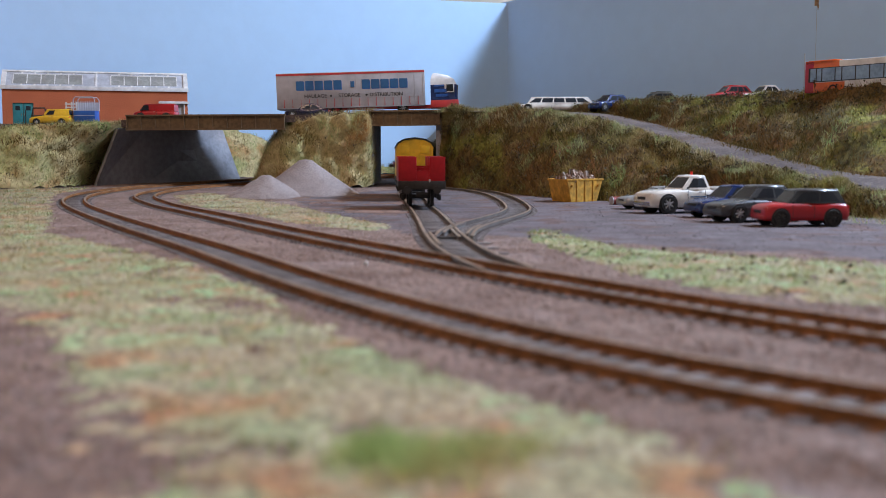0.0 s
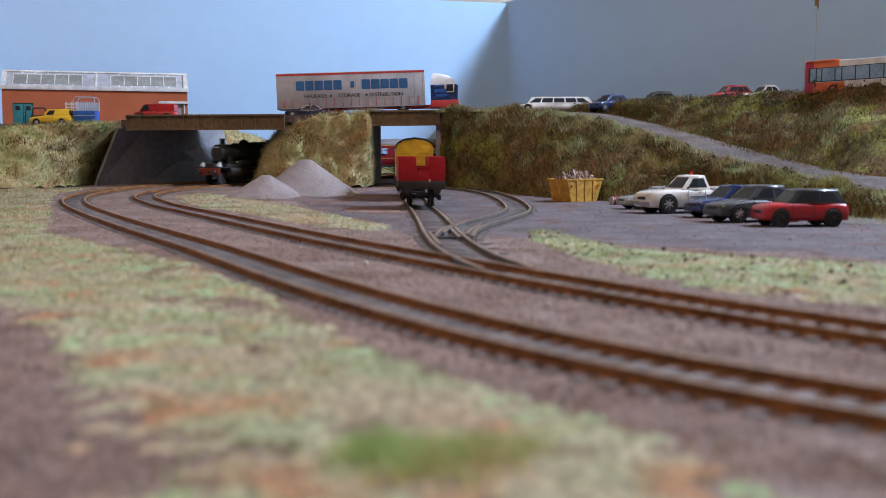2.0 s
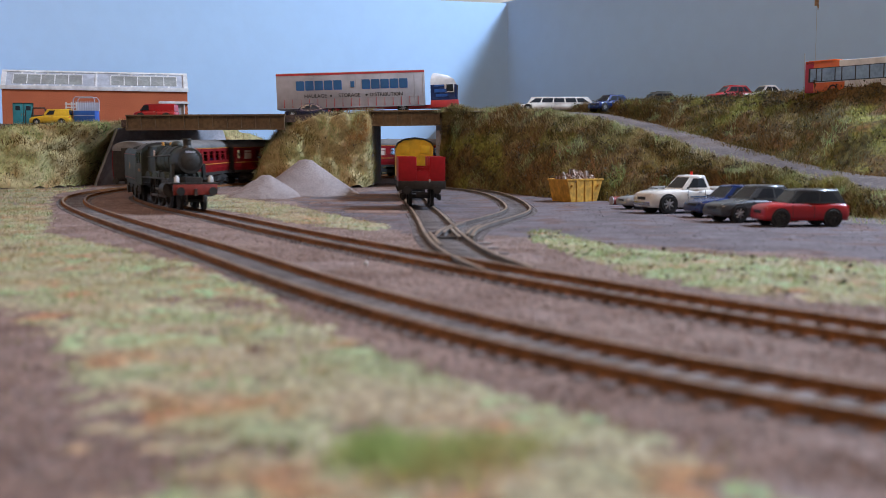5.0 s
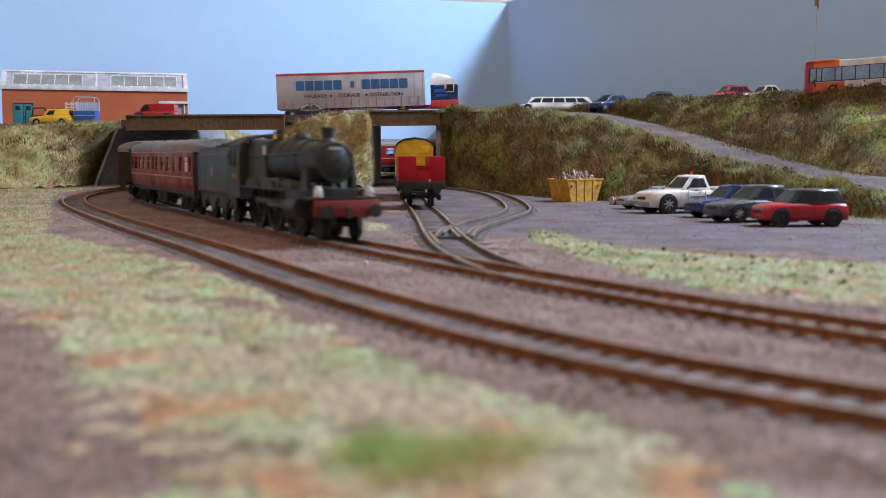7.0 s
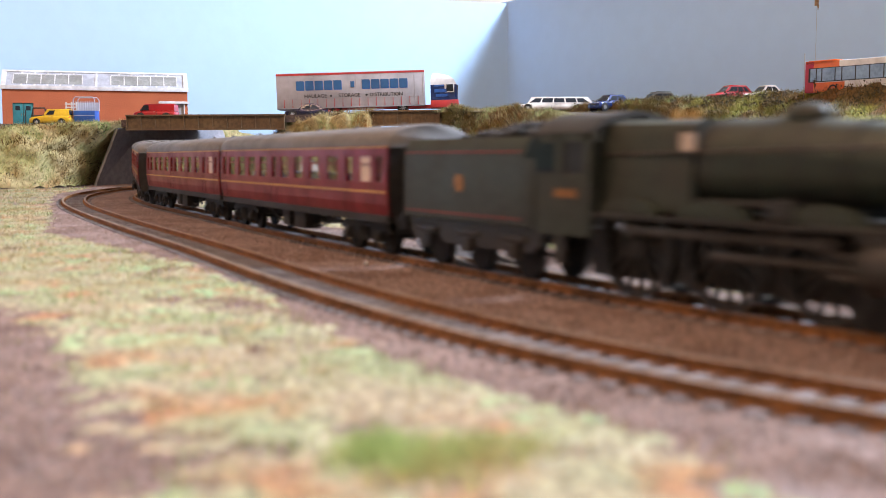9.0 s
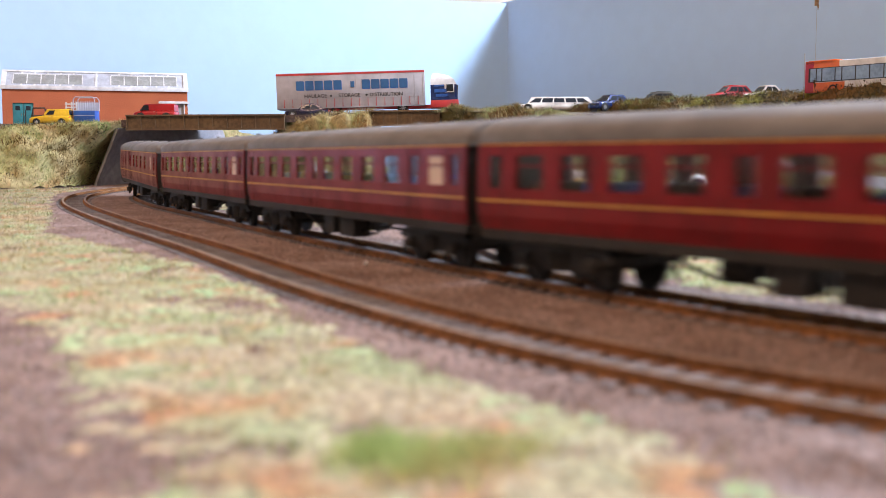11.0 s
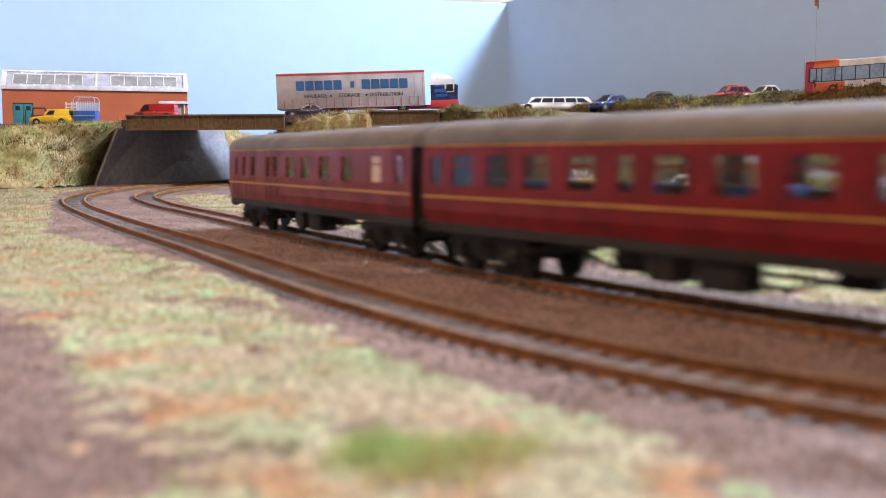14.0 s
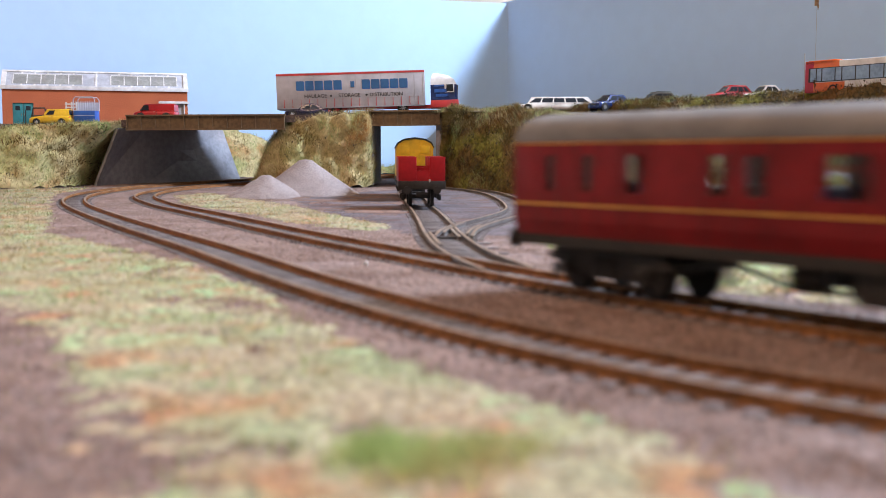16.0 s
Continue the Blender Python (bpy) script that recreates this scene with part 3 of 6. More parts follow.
def bogie_mesh():
    bm = B()
    for s in (-1, 1):
        prism(bm, [(-26, 9), (-22, 12), (22, 12), (26, 9), (21, 8.0), (8, 5.2), (-8, 5.2), (-21, 8.0)], s * 12.2 - 0.8, s * 12.2 + 0.8)
        for dx in (-16, 16):
            box(bm, (dx, s * 13.2, 7.0), (5.5, 2.0, 5.0), 0.4)
            cyl(bm, (dx, s * 13.6, 6.6), (dx, s * 15.2, 6.6), 1.7, seg=10)
            box(bm, (dx + 6, s * 13, 5.0), (1.2, 1.2, 4.5))
            box(bm, (dx - 6, s * 13, 5.0), (1.2, 1.2, 4.5))
        for k in (-3, 0, 3):
            cyl(bm, (k, s * 13.4, 4.6), (k, s * 13.4, 10.5), 1.1, seg=8)
    box(bm, (0, 0, 10), (8, 22, 2.6), 0.4)
    for e in (-25, 25):
        box(bm, (e, 0, 9.5), (1.6, 23, 2.4))
    return bm


def coach(brake=False, blind_x=0.91):
    th = thing("railway_coach", at(0, 0, 0), "maroon passenger coach with gold lining and a grey roof" if not brake else "maroon brake coach with gold lining, guard's doors and a grey roof", "railway coach", "coaches of the train")
    L, hw, z0, zs, zr = 238.0, 18.0, 15.5, 42.5, 50.5
    W0, W1 = 28.4, 38.2
    if brake:
        wins = [(0.06, 0.014, 0), (0.12, 0.014, 0), (0.19, 0.020, 0), (0.30, 0.022, 0), (0.345, 0.022, 0), (0.44, 0.05, 0), (0.53, 0.05, 0), (0.63, 0.05, 0), (0.74, 0.05, 0), (0.865, 0.046, 1), (0.955, 0.022, 0)]
    else:
        wins = [(0.035, 0.022, 0), (0.10, 0.052, 0), (0.18, 0.052, 0), (0.26, 0.052, 0), (0.345, 0.052, 0), (0.42, 0.022, 0), (0.49, 0.052, 0), (0.575, 0.052, 0), (0.665, 0.052, 0), (0.76, 0.052, 0), (0.84, 0.024, 0), (blind_x, 0.05, 1), (0.968, 0.018, 0)]
    sec = section(hw, z0, zs, zr)

    def side_y(z):
        return float(np.interp(z, [p[1] for p in sec], [p[0] for p in sec]))

    xs = [-L / 2]
    for f, w, _ in wins:
        xs += [-L / 2 + L * (f - w / 2), -L / 2 + L * (f + w / 2)]
    xs.append(L / 2)
    zl = [z0, 20, W0, 33, W1, zs]
    for s in (-1, 1):
        bm = B()
        def quad(xa, xb, za, zb):
            o = [(xa, s * side_y(za), za), (xb, s * side_y(za), za), (xb, s * side_y(zb), zb), (xa, s * side_y(zb), zb)]
            i = [(x, y - s * 0.9, z) for x, y, z in o]
            loft(bm, [o, i])
        for za, zb in ((z0, 20), (20, W0), (W1, zs)):
            quad(-L / 2, L / 2, za, zb)
        for k in range(0, len(xs), 2):
            quad(xs[k], xs[k + 1], W0, 33)
            quad(xs[k], xs[k + 1], 33, W1)
        sd = part("side", bm, "maroon", th, smooth=0)
        for z, h in ((24.6, 0.75), (41.6, 0.5)):
            bm = B()
            box(bm, (0, s * (side_y(z) + 0.06), z), (L - 1, 0.16, h))
            part("lining", bm, "lining", th, "gold lining stripe", smooth=0)
        for f, w, bl in wins:
            bm = B()
            xc, ww = -L / 2 + L * f, L * w
            box(bm, (xc, s * (side_y(33) - 0.7), (W0 + W1) / 2), (ww, 0.25, W1 - W0))
            wn = part("window", bm, "blind" if bl else "coachglass", th, "pale blind in the window" if bl else "", smooth=0)
            if ww > 8:
                bm = B()
                zt = 35.2
                box(bm, (xc, s * (side_y(zt) - 0.35), zt), (ww, 0.5, 0.5))
                for e in (-1, 1):
                    box(bm, (xc + e * (ww / 2 - 0.2), s * (side_y(33) - 0.35), (W0 + W1) / 2), (0.4, 0.5, W1 - W0))
                part("window_frame", bm, "maroon", wn, smooth=0)
        for f, w, bl in wins:
            if w < 0.03:
                bm = B()
                xc = -L / 2 + L * f
                for e in (-3.9, 3.9):
                    box(bm, (xc + e, s * (side_y(24) + 0.02), 29), (0.25, 0.2, 25))
                box(bm, (xc + 2.6, s * (side_y(27) + 0.3), 26.6), (1.0, 0.5, 0.4))
                part("door_edge", bm, "doorline", th, smooth=0)
    bm = B()
    arc = [(hw - 0.5, zs - 0.4)] + [((hw - 0.2) * math.cos(a), zs + (zr - zs) * math.sin(a) ** 0.85) for a in [math.pi * k / 16 for k in range(1, 16)]] + [(-hw + 0.5, zs - 0.4)]
    xsr = [-L / 2 - 0.6, -L / 2 + 0.5, L / 2 - 0.5, L / 2 + 0.6]
    loft(bm, [[(x, y * (0.97 if k in (0, 3) else 1), z - (0.6 if k in (0, 3) else 0)) for y, z in arc] for k, x in enumerate(xsr)])
    rf = part("roof", bm, "roof", th, smooth=60)
    for k in range(10):
        bm = B()
        cyl(bm, (-L / 2 + 14 + k * 23.5, 5.5 * (-1) ** k, 48), (-L / 2 + 14 + k * 23.5, 5.5 * (-1) ** k, 50.9), 1.5, 1.1, seg=10)
        part("ventilator", bm, "roof", rf)
    for e in (-1, 1):
        bm = B()
        prism(bm, [(y, z) for y, z in ((-17, z0), (17, z0), (17.6, 26), (17.2, 42), (12, 47.8), (0, 49.8), (-12, 47.8), (-17.2, 42), (-17.6, 26))], e * (L / 2 - 1), e * L / 2, axis="x")
        en = part("end", bm, "underframe", th, smooth=0)
        bm = B()
        for k in range(4):
            x = e * (L / 2 + 0.4 + k * 0.9)
            w = 7.6 if k % 2 == 0 else 6.8
            box(bm, (x, 0, 30), (0.6, w * 2, 28 if k % 2 == 0 else 27), 0.2)
        for y in (-13, 13):
            cyl(bm, (e * L / 2, y, 13.8), (e * (L / 2 + 4), y, 13.8), 1.2, seg=10)
            cyl(bm, (e * (L / 2 + 3.6), y, 13.8), (e * (L / 2 + 4.4), y, 13.8), 2.8, seg=14)
        for k in range(5):
            box(bm, (e * (L / 2 + 0.4), 12.5, 18 + k * 6), (1.2, 4, 0.5))
        part("gangway", bm, "underframe", en, "black corridor connection")
    bm = B()
    for s in (-1, 1):
        box(bm, (0, s * 16.2, 14.3), (L - 2, 1.2, 3.0))
        for x0, x1 in ((-52, 52),):
            cyl(bm, (x0, s * 11, 13), (x0 + 22, s * 11, 7), 0.6, seg=5)
            cyl(bm, (x1, s * 11, 13), (x1 - 22, s * 11, 7), 0.6, seg=5)
            cyl(bm, (x0 + 22, s * 11, 7), (x1 - 22, s * 11, 7), 0.6, seg=5)
    box(bm, (0, 0, 14.2), (L - 3, 31, 2.0))
    part("solebar", bm, "underframe", th, smooth=0)
    for xc, s, dx, hz_ in ((12, -1, 15, 8), (-20, 1, 15, 8), (-8, -1, 10, 7.5), (34, 1, 12, 7)):
        bm = B()
        box(bm, (xc, s * 11.5, 13 - hz_ / 2), (dx, 8, hz_), 0.5)
        part("battery_box", bm, "underframe", th)
    bm = B()
    for y in (-5, 5):
        cyl(bm, (-34, y, 9.5), (-24, y, 9.5), 3.0, seg=14)
    part("vacuum_cylinder", bm, "underframe", th)
    # seats along the inside
    for k in range(9):
        bm = B()
        x = -100 + k * 22.5
        box(bm, (x, 2, 24), (4.5, 26, 13), 0.8)
        part("seat", bm, "trailerblue" if k % 2 else "rust", th)
    for xb in (-86.0, 86.0):
        BOGIES.append((bogie(th, xb), xb, th))
    return th


def smooth_ring(x, pts):
    return [(x, y, z) for y, z in pts]


def locomotive():
    th = thing("steam_locomotive", at(0, 0, 0), "weathered dark green steam locomotive with a red buffer beam", "steam locomotive")
    def circ(r, zc, n=28):
        return [(r * math.cos(a), zc + r * math.sin(a)) for a in [2 * math.pi * k / n for k in range(n)]]
    bm = B()
    loft(bm, [smooth_ring(-16, circ(11.4, 35.4)), smooth_ring(12, circ(10.7, 35.6)), smooth_ring(36, circ(9.2, 35.0))])
    bo = part("boiler", bm, "locogreen", th, smooth=50)
    for x, r in ((-14, 11.5), (0, 11.2), (13, 10.85), (25, 10.3)):
        bm = B()
        cyl(bm, (x - 0.5, 0, 35.6), (x + 0.5, 0, 35.6), r, seg=28)
        part("boiler_band", bm, "locoblack", bo)
    bm = B()
    loft(bm, [smooth_ring(36, circ(9.6, 35)), smooth_ring(53, circ(9.6, 35)), smooth_ring(54, circ(9.0, 35))])
    sb = part("smokebox", bm, "locoblack", th, smooth=50)
    bm = B()
    loft(bm, [smooth_ring(54, circ(7.8, 35)), smooth_ring(55.0, circ(7.4, 35)), smooth_ring(56.2, circ(5.2, 35)), smooth_ring(56.6, circ(1.5, 35))])
    box(bm, (55.3, 3, 39), (0.8, 11, 0.7))
    box(bm, (55.3, 3, 33), (0.8, 11, 0.7))
    cyl(bm, (56, 0, 36), (58, 0, 36), 0.6, seg=8)
    part("smokebox_door", bm, "locoblack", sb)
    bm = B()
    box(bm, (55.9, 0, 41.5), (0.4, 7, 1.4))
    part("number_plate", bm, "palegrey", sb, smooth=0)
    bm = B()
    cyl(bm, (45, 0, 43.5), (45, 0, 46.2), 4.2, 3.0, seg=20)
    cyl(bm, (45, 0, 46.2), (45, 0, 50.2), 2.9, 3.1, seg=20)
    cyl(bm, (45, 0, 50.2), (45, 0, 51.2), 3.7, 3.5, seg=20)
    part("chimney", bm, "locoblack", th)
    bm = B()
    bmesh.ops.create_uvsphere(bm, u_segments=18, v_segments=10, radius=4.6)
    bmesh.ops.scale(bm, vec=(1.35, 0.95, 0.75), verts=bm.verts)
    bmesh.ops.translate(bm, vec=(8, 0, 46.6), verts=bm.verts)
    part("dome", bm, "locogreen", th, smooth=60)
    bm = B()
    fb = [(-12.5, 24), (-12.5, 42), (-10.6, 46.0), (-7, 47.2), (7, 47.2), (10.6, 46.0), (12.5, 42), (12.5, 24)]
    loft(bm, [smooth_ring(-50, fb), smooth_ring(-17, [(y * 0.95, z - 0.5) for y, z in fb])])
    part("firebox", bm, "locogreen", th, smooth=40)
    for y in (-3, 3):
        bm = B()
        cyl(bm, (-30, y, 46.5), (-30, y, 49.6), 1.2, 0.9, seg=10)
        part("safety_valve", bm, "lining", th)
    for s in (-1, 1):
        bm = B()
        box(bm, (-18, s * 12.4, 41), (4.4, 0.6, 4.4), 0.2)
        part("washout_plate", bm, "blind", th, smooth=0)
    # cab
    cab = part("cab_roof", prism(B(), [(-17.4, 43), (-17.4, 44), (-13, 47.6), (-6, 49.4), (0, 50), (6, 49.4), (13, 47.6), (17.4, 44), (17.4, 43), (12, 46.4), (0, 48.8), (-12, 46.4)], -72, -47, axis="x"), "locoblack", th)
    for s in (-1, 1):
        bm = B()
        for c, d in (((-59.5, s * 17, 24.5), (23, 0.9, 17)), ((-49.5, s * 17, 38), (3, 0.9, 11)), ((-61, s * 17, 38), (3, 0.9, 11)), ((-57, s * 17, 42.6), (24, 0.9, 2.4))):
            box(bm, c, d)
        cs = part("cab_side", bm, "locogreen", th, smooth=0)
        bm = B()
        box(bm, (-55.2, s * 16.8, 37.2), (8.6, 0.3, 8.4))
        part("cab_window", bm, "glass", cs, smooth=0)
        bm = B()
        box(bm, (-58, s * 17.55, 27.5), (9, 0.25, 2.4))
        part("cab_number", bm, "oldgold", cs, "worn gold number panel", smooth=0)
    bm = B()
    box(bm, (-48.5, 0, 33), (1.2, 33, 24))
    part("cab_front", bm, "locogreen", th, smooth=0)
    # running plate
    bm = B()
    for s in (-1, 1):
        prism(bm, [(-50, 22.6), (50, 22.6), (53.5, 19.8), (65, 19.8), (65, 18.9), (53, 18.9), (49.5, 21.7), (-50, 21.7)], s * 14.2 - 3.2, s * 14.2 + 3.2)
    box(bm, (59, 0, 19.3), (12, 24, 0.8))
    box(bm, (8, 0, 19), (110, 12, 9))
    part("running_plate", bm, "locoblack", th, smooth=0)
    for s in (-1, 1):
        for x in (22, -8, -38):
            bm = B()
            pr = [(x + 11 * math.cos(a), 22.4 + 4.6 * math.sin(a)) for a in [math.pi * k / 10 for k in range(11)]]
            prism(bm, pr, s * 11, s * 14.4)
            part("splasher", bm, "locogreen", th)
        bm = B()
        cyl(bm, (36, s * 14.5, 14.2), (53, s * 14.5, 14.8), 5.6, seg=20)
        cyl(bm, (34, s * 14.5, 20), (55, s * 14.5, 20.6), 2.6, seg=14)
        box(bm, (45, s * 13, 18), (16, 5, 7), 0.8)
        part("cylinder", bm, "locoblack", th)
        bm = B()
        prism(bm, [(40, 22), (45, 33), (48, 33), (50, 22)], s * 10.5, s * 12.5)
        part("steam_pipe", bm, "locoblack", th)
        bm = B()
        cyl(bm, (-48, s * 12.6, 38), (44, s * 11.4, 39.5), 0.4, seg=6)
        for x in range(-40, 45, 17):
            cyl(bm, (x, s * 11, 38.6), (x, s * 12.6, 38.6), 0.35, seg=5)
        part("handrail", bm, "rods", th)
        bm = B()
        cyl(bm, (-14, s * 13.2, 26.5), (8, s * 13.2, 26.5), 0.8, seg=8)
        box(bm, (12, s * 13, 25.3), (7, 4, 5), 0.5)
        cyl(bm, (30, s * 12.6, 24), (18, s * 12.0, 27), 0.5, seg=6)
        part("injector_pipe", bm, "locoblack", th)
        bm = B()
        box(bm, (-62, s * 16, 12), (5, 1, 8))
        box(bm, (-62, s * 16, 8), (5, 3, 0.6))
        part("step", bm, "locoblack", th)
        bm = B()
        cyl(bm, (61.5, s * 12.2, 20), (61.5, s * 12.2, 23.6), 1.9, seg=12)
        cyl(bm, (61.5, s * 12.2, 23.6), (61.5, s * 12.2, 24.8), 1.2, seg=10)
        cyl(bm, (63.2, s * 12.2, 21.8), (63.9, s * 12.2, 21.8), 1.4, seg=12)
        part("lamp", bm, "white", th, "white headlamp on the buffer beam")
        bm = B()
        cyl(bm, (65.5, s * 11.5, 13.8), (69, s * 11.5, 13.8), 1.6, seg=12)
        cyl(bm, (69, s * 11.5, 13.8), (70, s * 11.5, 13.8), 3.0, seg=16)
        part("buffer", bm, "locoblack", th)
    bm = B()
    box(bm, (65, 0, 14.8), (1.6, 31.5, 7.4), 0.3)
    part("buffer_beam", bm, "bufferred", th, "dull red buffer beam")
    bm = B()
    box(bm, (66.6, 0, 13), (1.5, 2, 5))
    box(bm, (64, -6, 9), (1, 1, 6))
    box(bm, (64, 6, 9), (1, 1, 6))
    part("coupling_hook", bm, "rods", th, smooth=0)
    bm = B()
    for s in (-1, 1):
        box(bm, (-8, s * 7, 11.2), (100, 1.2, 13))
        box(bm, (47, s * 6.6, 9), (32, 1.4, 4))
    part("frame", bm, "locoblack", th, smooth=0)
    for x in (33.0, 58.0):
        WHEELS.append((wheelset(6.5, th, x, name="bogie_wheelset"), 6.5, x, 6.5))
    for x in (22.0, -8.0, -38.0):
        bm = B()
        seg = 30
        for s in (-1, 1):
            y = s * 8.8
            for k in range(15):
                a = math.pi * 2 * k / 15
                cyl(bm, (0, y, 0), (11.8 * math.cos(a), y, 11.8 * math.sin(a)), 0.6, seg=5)
            cyl(bm, (0, y - 1.3, 0), (0, y + 1.3, 0), 2.6, seg=12)
            cyl(bm, (5.2, y + s * 1.0, 0), (5.2, y + s * 3.4, 0), 1.2, seg=8)
            prof = [(11.4, y - 1.2), (13.3, y - 1.2), (13.3, y + 1.2), (11.4, y + 1.2)]
            loft(bm, [[(p * math.cos(a), q, p * math.sin(a)) for p, q in prof] for a in [2 * math.pi * k / seg for k in range(seg + 1)]], caps=False)
        cyl(bm, (0, -9, 0), (0, 9, 0), 1.4, seg=8)
        WHEELS.append((part("driving_wheelset", bm, "locoblack", th, m=at(x, 0, 13.3)), 13.3, x, 13.3))
    rods = []
    for s in (-1, 1):
        bm = B()
        box(bm, (-8, s * 12.0, 0), (64, 0.8, 2.0), 0.3)
        for x in (22, -8, -38):
            cyl(bm, (x, s * 11.5, 0), (x, s * 12.8, 0), 1.9, seg=12)
        rods.append(part("coupling_rod", bm, "rods", th))
        bm = B()
        box(bm, (14, s * 13.4, 14), (46, 0.8, 1.6), 0.3)
        box(bm, (32, s * 14, 16.5), (14, 1.0, 1.2))
        box(bm, (31, s * 14, 12), (12, 1.0, 1.2))
        part("slide_bar", bm, "rods", th)
    return th, rods


def tender():
    th = thing("coal_tender", at(0, 0, 0), "weathered dark green tender with a coal load, coupled behind the locomotive", "tender")
    bm = B()
    pr = [(-16.5, 17), (-16.5, 38), (-15.6, 41), (-13.5, 43.5), (13.5, 43.5), (15.6, 41), (16.5, 38), (16.5, 17)]
    prism(bm, pr, -43, 36, axis="x")
    part("tank", bm, "locogreen", th, smooth=40)
    for s in (-1, 1):
        bm = B()
        box(bm, (38, s * 16, 27), (6, 0.8, 20), 0.2)
        part("side_sheet", bm, "locogreen", th)
        bm = B()
        k = 12
        bmesh.ops.create_circle(bm, cap_ends=True, radius=3.0, segments=k)
        bmesh.ops.transform(bm, matrix=Matrix.Translation((-3, s * 16.62, 29)) @ Matrix.Rotation(math.pi / 2, 4, "X"), verts=bm.verts)
        r = bmesh.ops.extrude_face_region(bm, geom=bm.faces[:])
        bmesh.ops.translate(bm, vec=(0, s * 0.12, 0), verts=[g for g in r["geom"] if isinstance(g, bmesh.types.BMVert)])
        part("emblem", bm, "oldgold", th, "faded gold emblem")
        bm = B()
        for z in (19, 39):
            box(bm, (-3.5, s * 16.6, z), (76, 0.14, 0.5))
        part("lining", bm, "bufferred", th, "thin red lining", smooth=0)
        bm = B()
        prism(bm, [(-42, 16.5), (42, 16.5), (42, 12), (36, 9), (30, 9), (26, 12.5), (20, 8.6), (-8 + 12, 8.6), (0, 12.5), (-5, 8.6), (-17, 8.6), (-22, 12.5), (-27, 8.6), (-38, 9), (-42, 12)], s * 14 - 0.6, s * 14 + 0.6)
        for x in (28, 0, -28):
            box(bm, (x, s * 15.2, 9), (6, 2.2, 5), 0.5)
            box(bm, (x, s * 15, 12.8), (14, 1.6, 1.8), 0.5)
        part("frame", bm, "locoblack", th, smooth=0)
    bm = B()
    rng = random.Random(4)
    for k in range(160):
        x, y = rng.uniform(-8, 34), rng.uniform(-12, 12)
        z = 42.5 + 4.5 * (1 - (y / 13) ** 2) * (1 - ((x - 14) / 26) ** 2) + rng.uniform(-0.6, 0.6)
        r = bmesh.ops.create_icosphere(bm, subdivisions=1, radius=rng.uniform(1.0, 2.0))
        bmesh.ops.translate(bm, vec=(x, y, z), verts=r["verts"])
    part("coal", bm, "black", th, "heaped black coal", smooth=0)
    bm = B()
    box(bm, (-43.6, 0, 14.5), (1.2, 33, 6))
    box(bm, (0, 0, 15.5), (86, 30, 2))
    box(bm, (37, 0, 25), (2, 30, 18))
    part("footplate", bm, "locoblack", th, smooth=0)
    for x in (28.0, 0.0, -28.0):
        WHEELS.append((wheelset(7.2, th, x), 7.2, x, 7.2))
    return th


loco, RODS = locomotive()
tend = tender()
# taller upperworks, as this model has them
for ob in (*loco.children_recursive, *tend.children_recursive):
    if ob.matrix_basis.translation.length < 1e-6 and ob not in RODS:
        for v in ob.data.vertices:
            v.co.z += max(0.0, v.co.z - 0.017) * 0.02
            v.co.x += max(0.0, v.co.x - 0.050) * 0.3 if ob.parent == loco else 0.0
VEHICLES.append((loco, 1311.0, 30.0))
VEHICLES.append((tend, 1195.0, 28.0))
for k in range(4):
    VEHICLES.append((coach(brake=(k == 3), blind_x=0.91), 1147.0 - 248.5 * (k + 0.5), 86.0))

# ---- road vehicles ----


def wheel(parent, x, y, r, w, rim="silver"):
    s = 1 if y > 0 else -1
    bm = B()
    prof = [(r * 0.66, -w / 2), (r * 0.93, -w / 2), (r, -w * 0.3), (r, w * 0.3), (r * 0.93, w / 2), (r * 0.66, w / 2)]
    seg = 22
    loft(bm, [[(p * math.cos(a), q, p * math.sin(a)) for p, q in prof] for a in [2 * math.pi * k / seg for k in range(seg + 1)]], caps=False)
    cyl(bm, (0, -w * 0.35, 0), (0, w * 0.2 * s, 0), r * 0.68, seg=18)
    t = part("wheel", bm, "tyre", parent, m=at(x, y, r))
    bm = B()
    for k in range(7):
        a = 2 * math.pi * k / 7
        cyl(bm, (0, s * w * 0.42, 0), (r * 0.62 * math.cos(a), s * w * 0.36, r * 0.62 * math.sin(a)), r * 0.11, seg=5)
    cyl(bm, (0, s * w * 0.2, 0), (0, s * w * 0.46, 0), r * 0.2, seg=10)
    part("rim", bm, rim, t)


def rr(hw, z0, z1, x, tuck=0.9, rad=0.16):
    """Rounded car-body section at x."""
    h = z1 - z0
    return [(x, -hw * 0.90, z0), (x, -hw * 0.985, z0 + h * 0.18), (x, -hw, z0 + h * 0.5), (x, -hw * 0.97, z0 + h * 0.8), (x, -hw * tuck, z0 + h * 0.96), (x, -hw * 0.6, z1),
            (x, hw * 0.6, z1), (x, hw * tuck, z0 + h * 0.96), (x, hw * 0.97, z0 + h * 0.8), (x, hw, z0 + h * 0.5), (x, hw * 0.985, z0 + h * 0.18), (x, hw * 0.90, z0)]


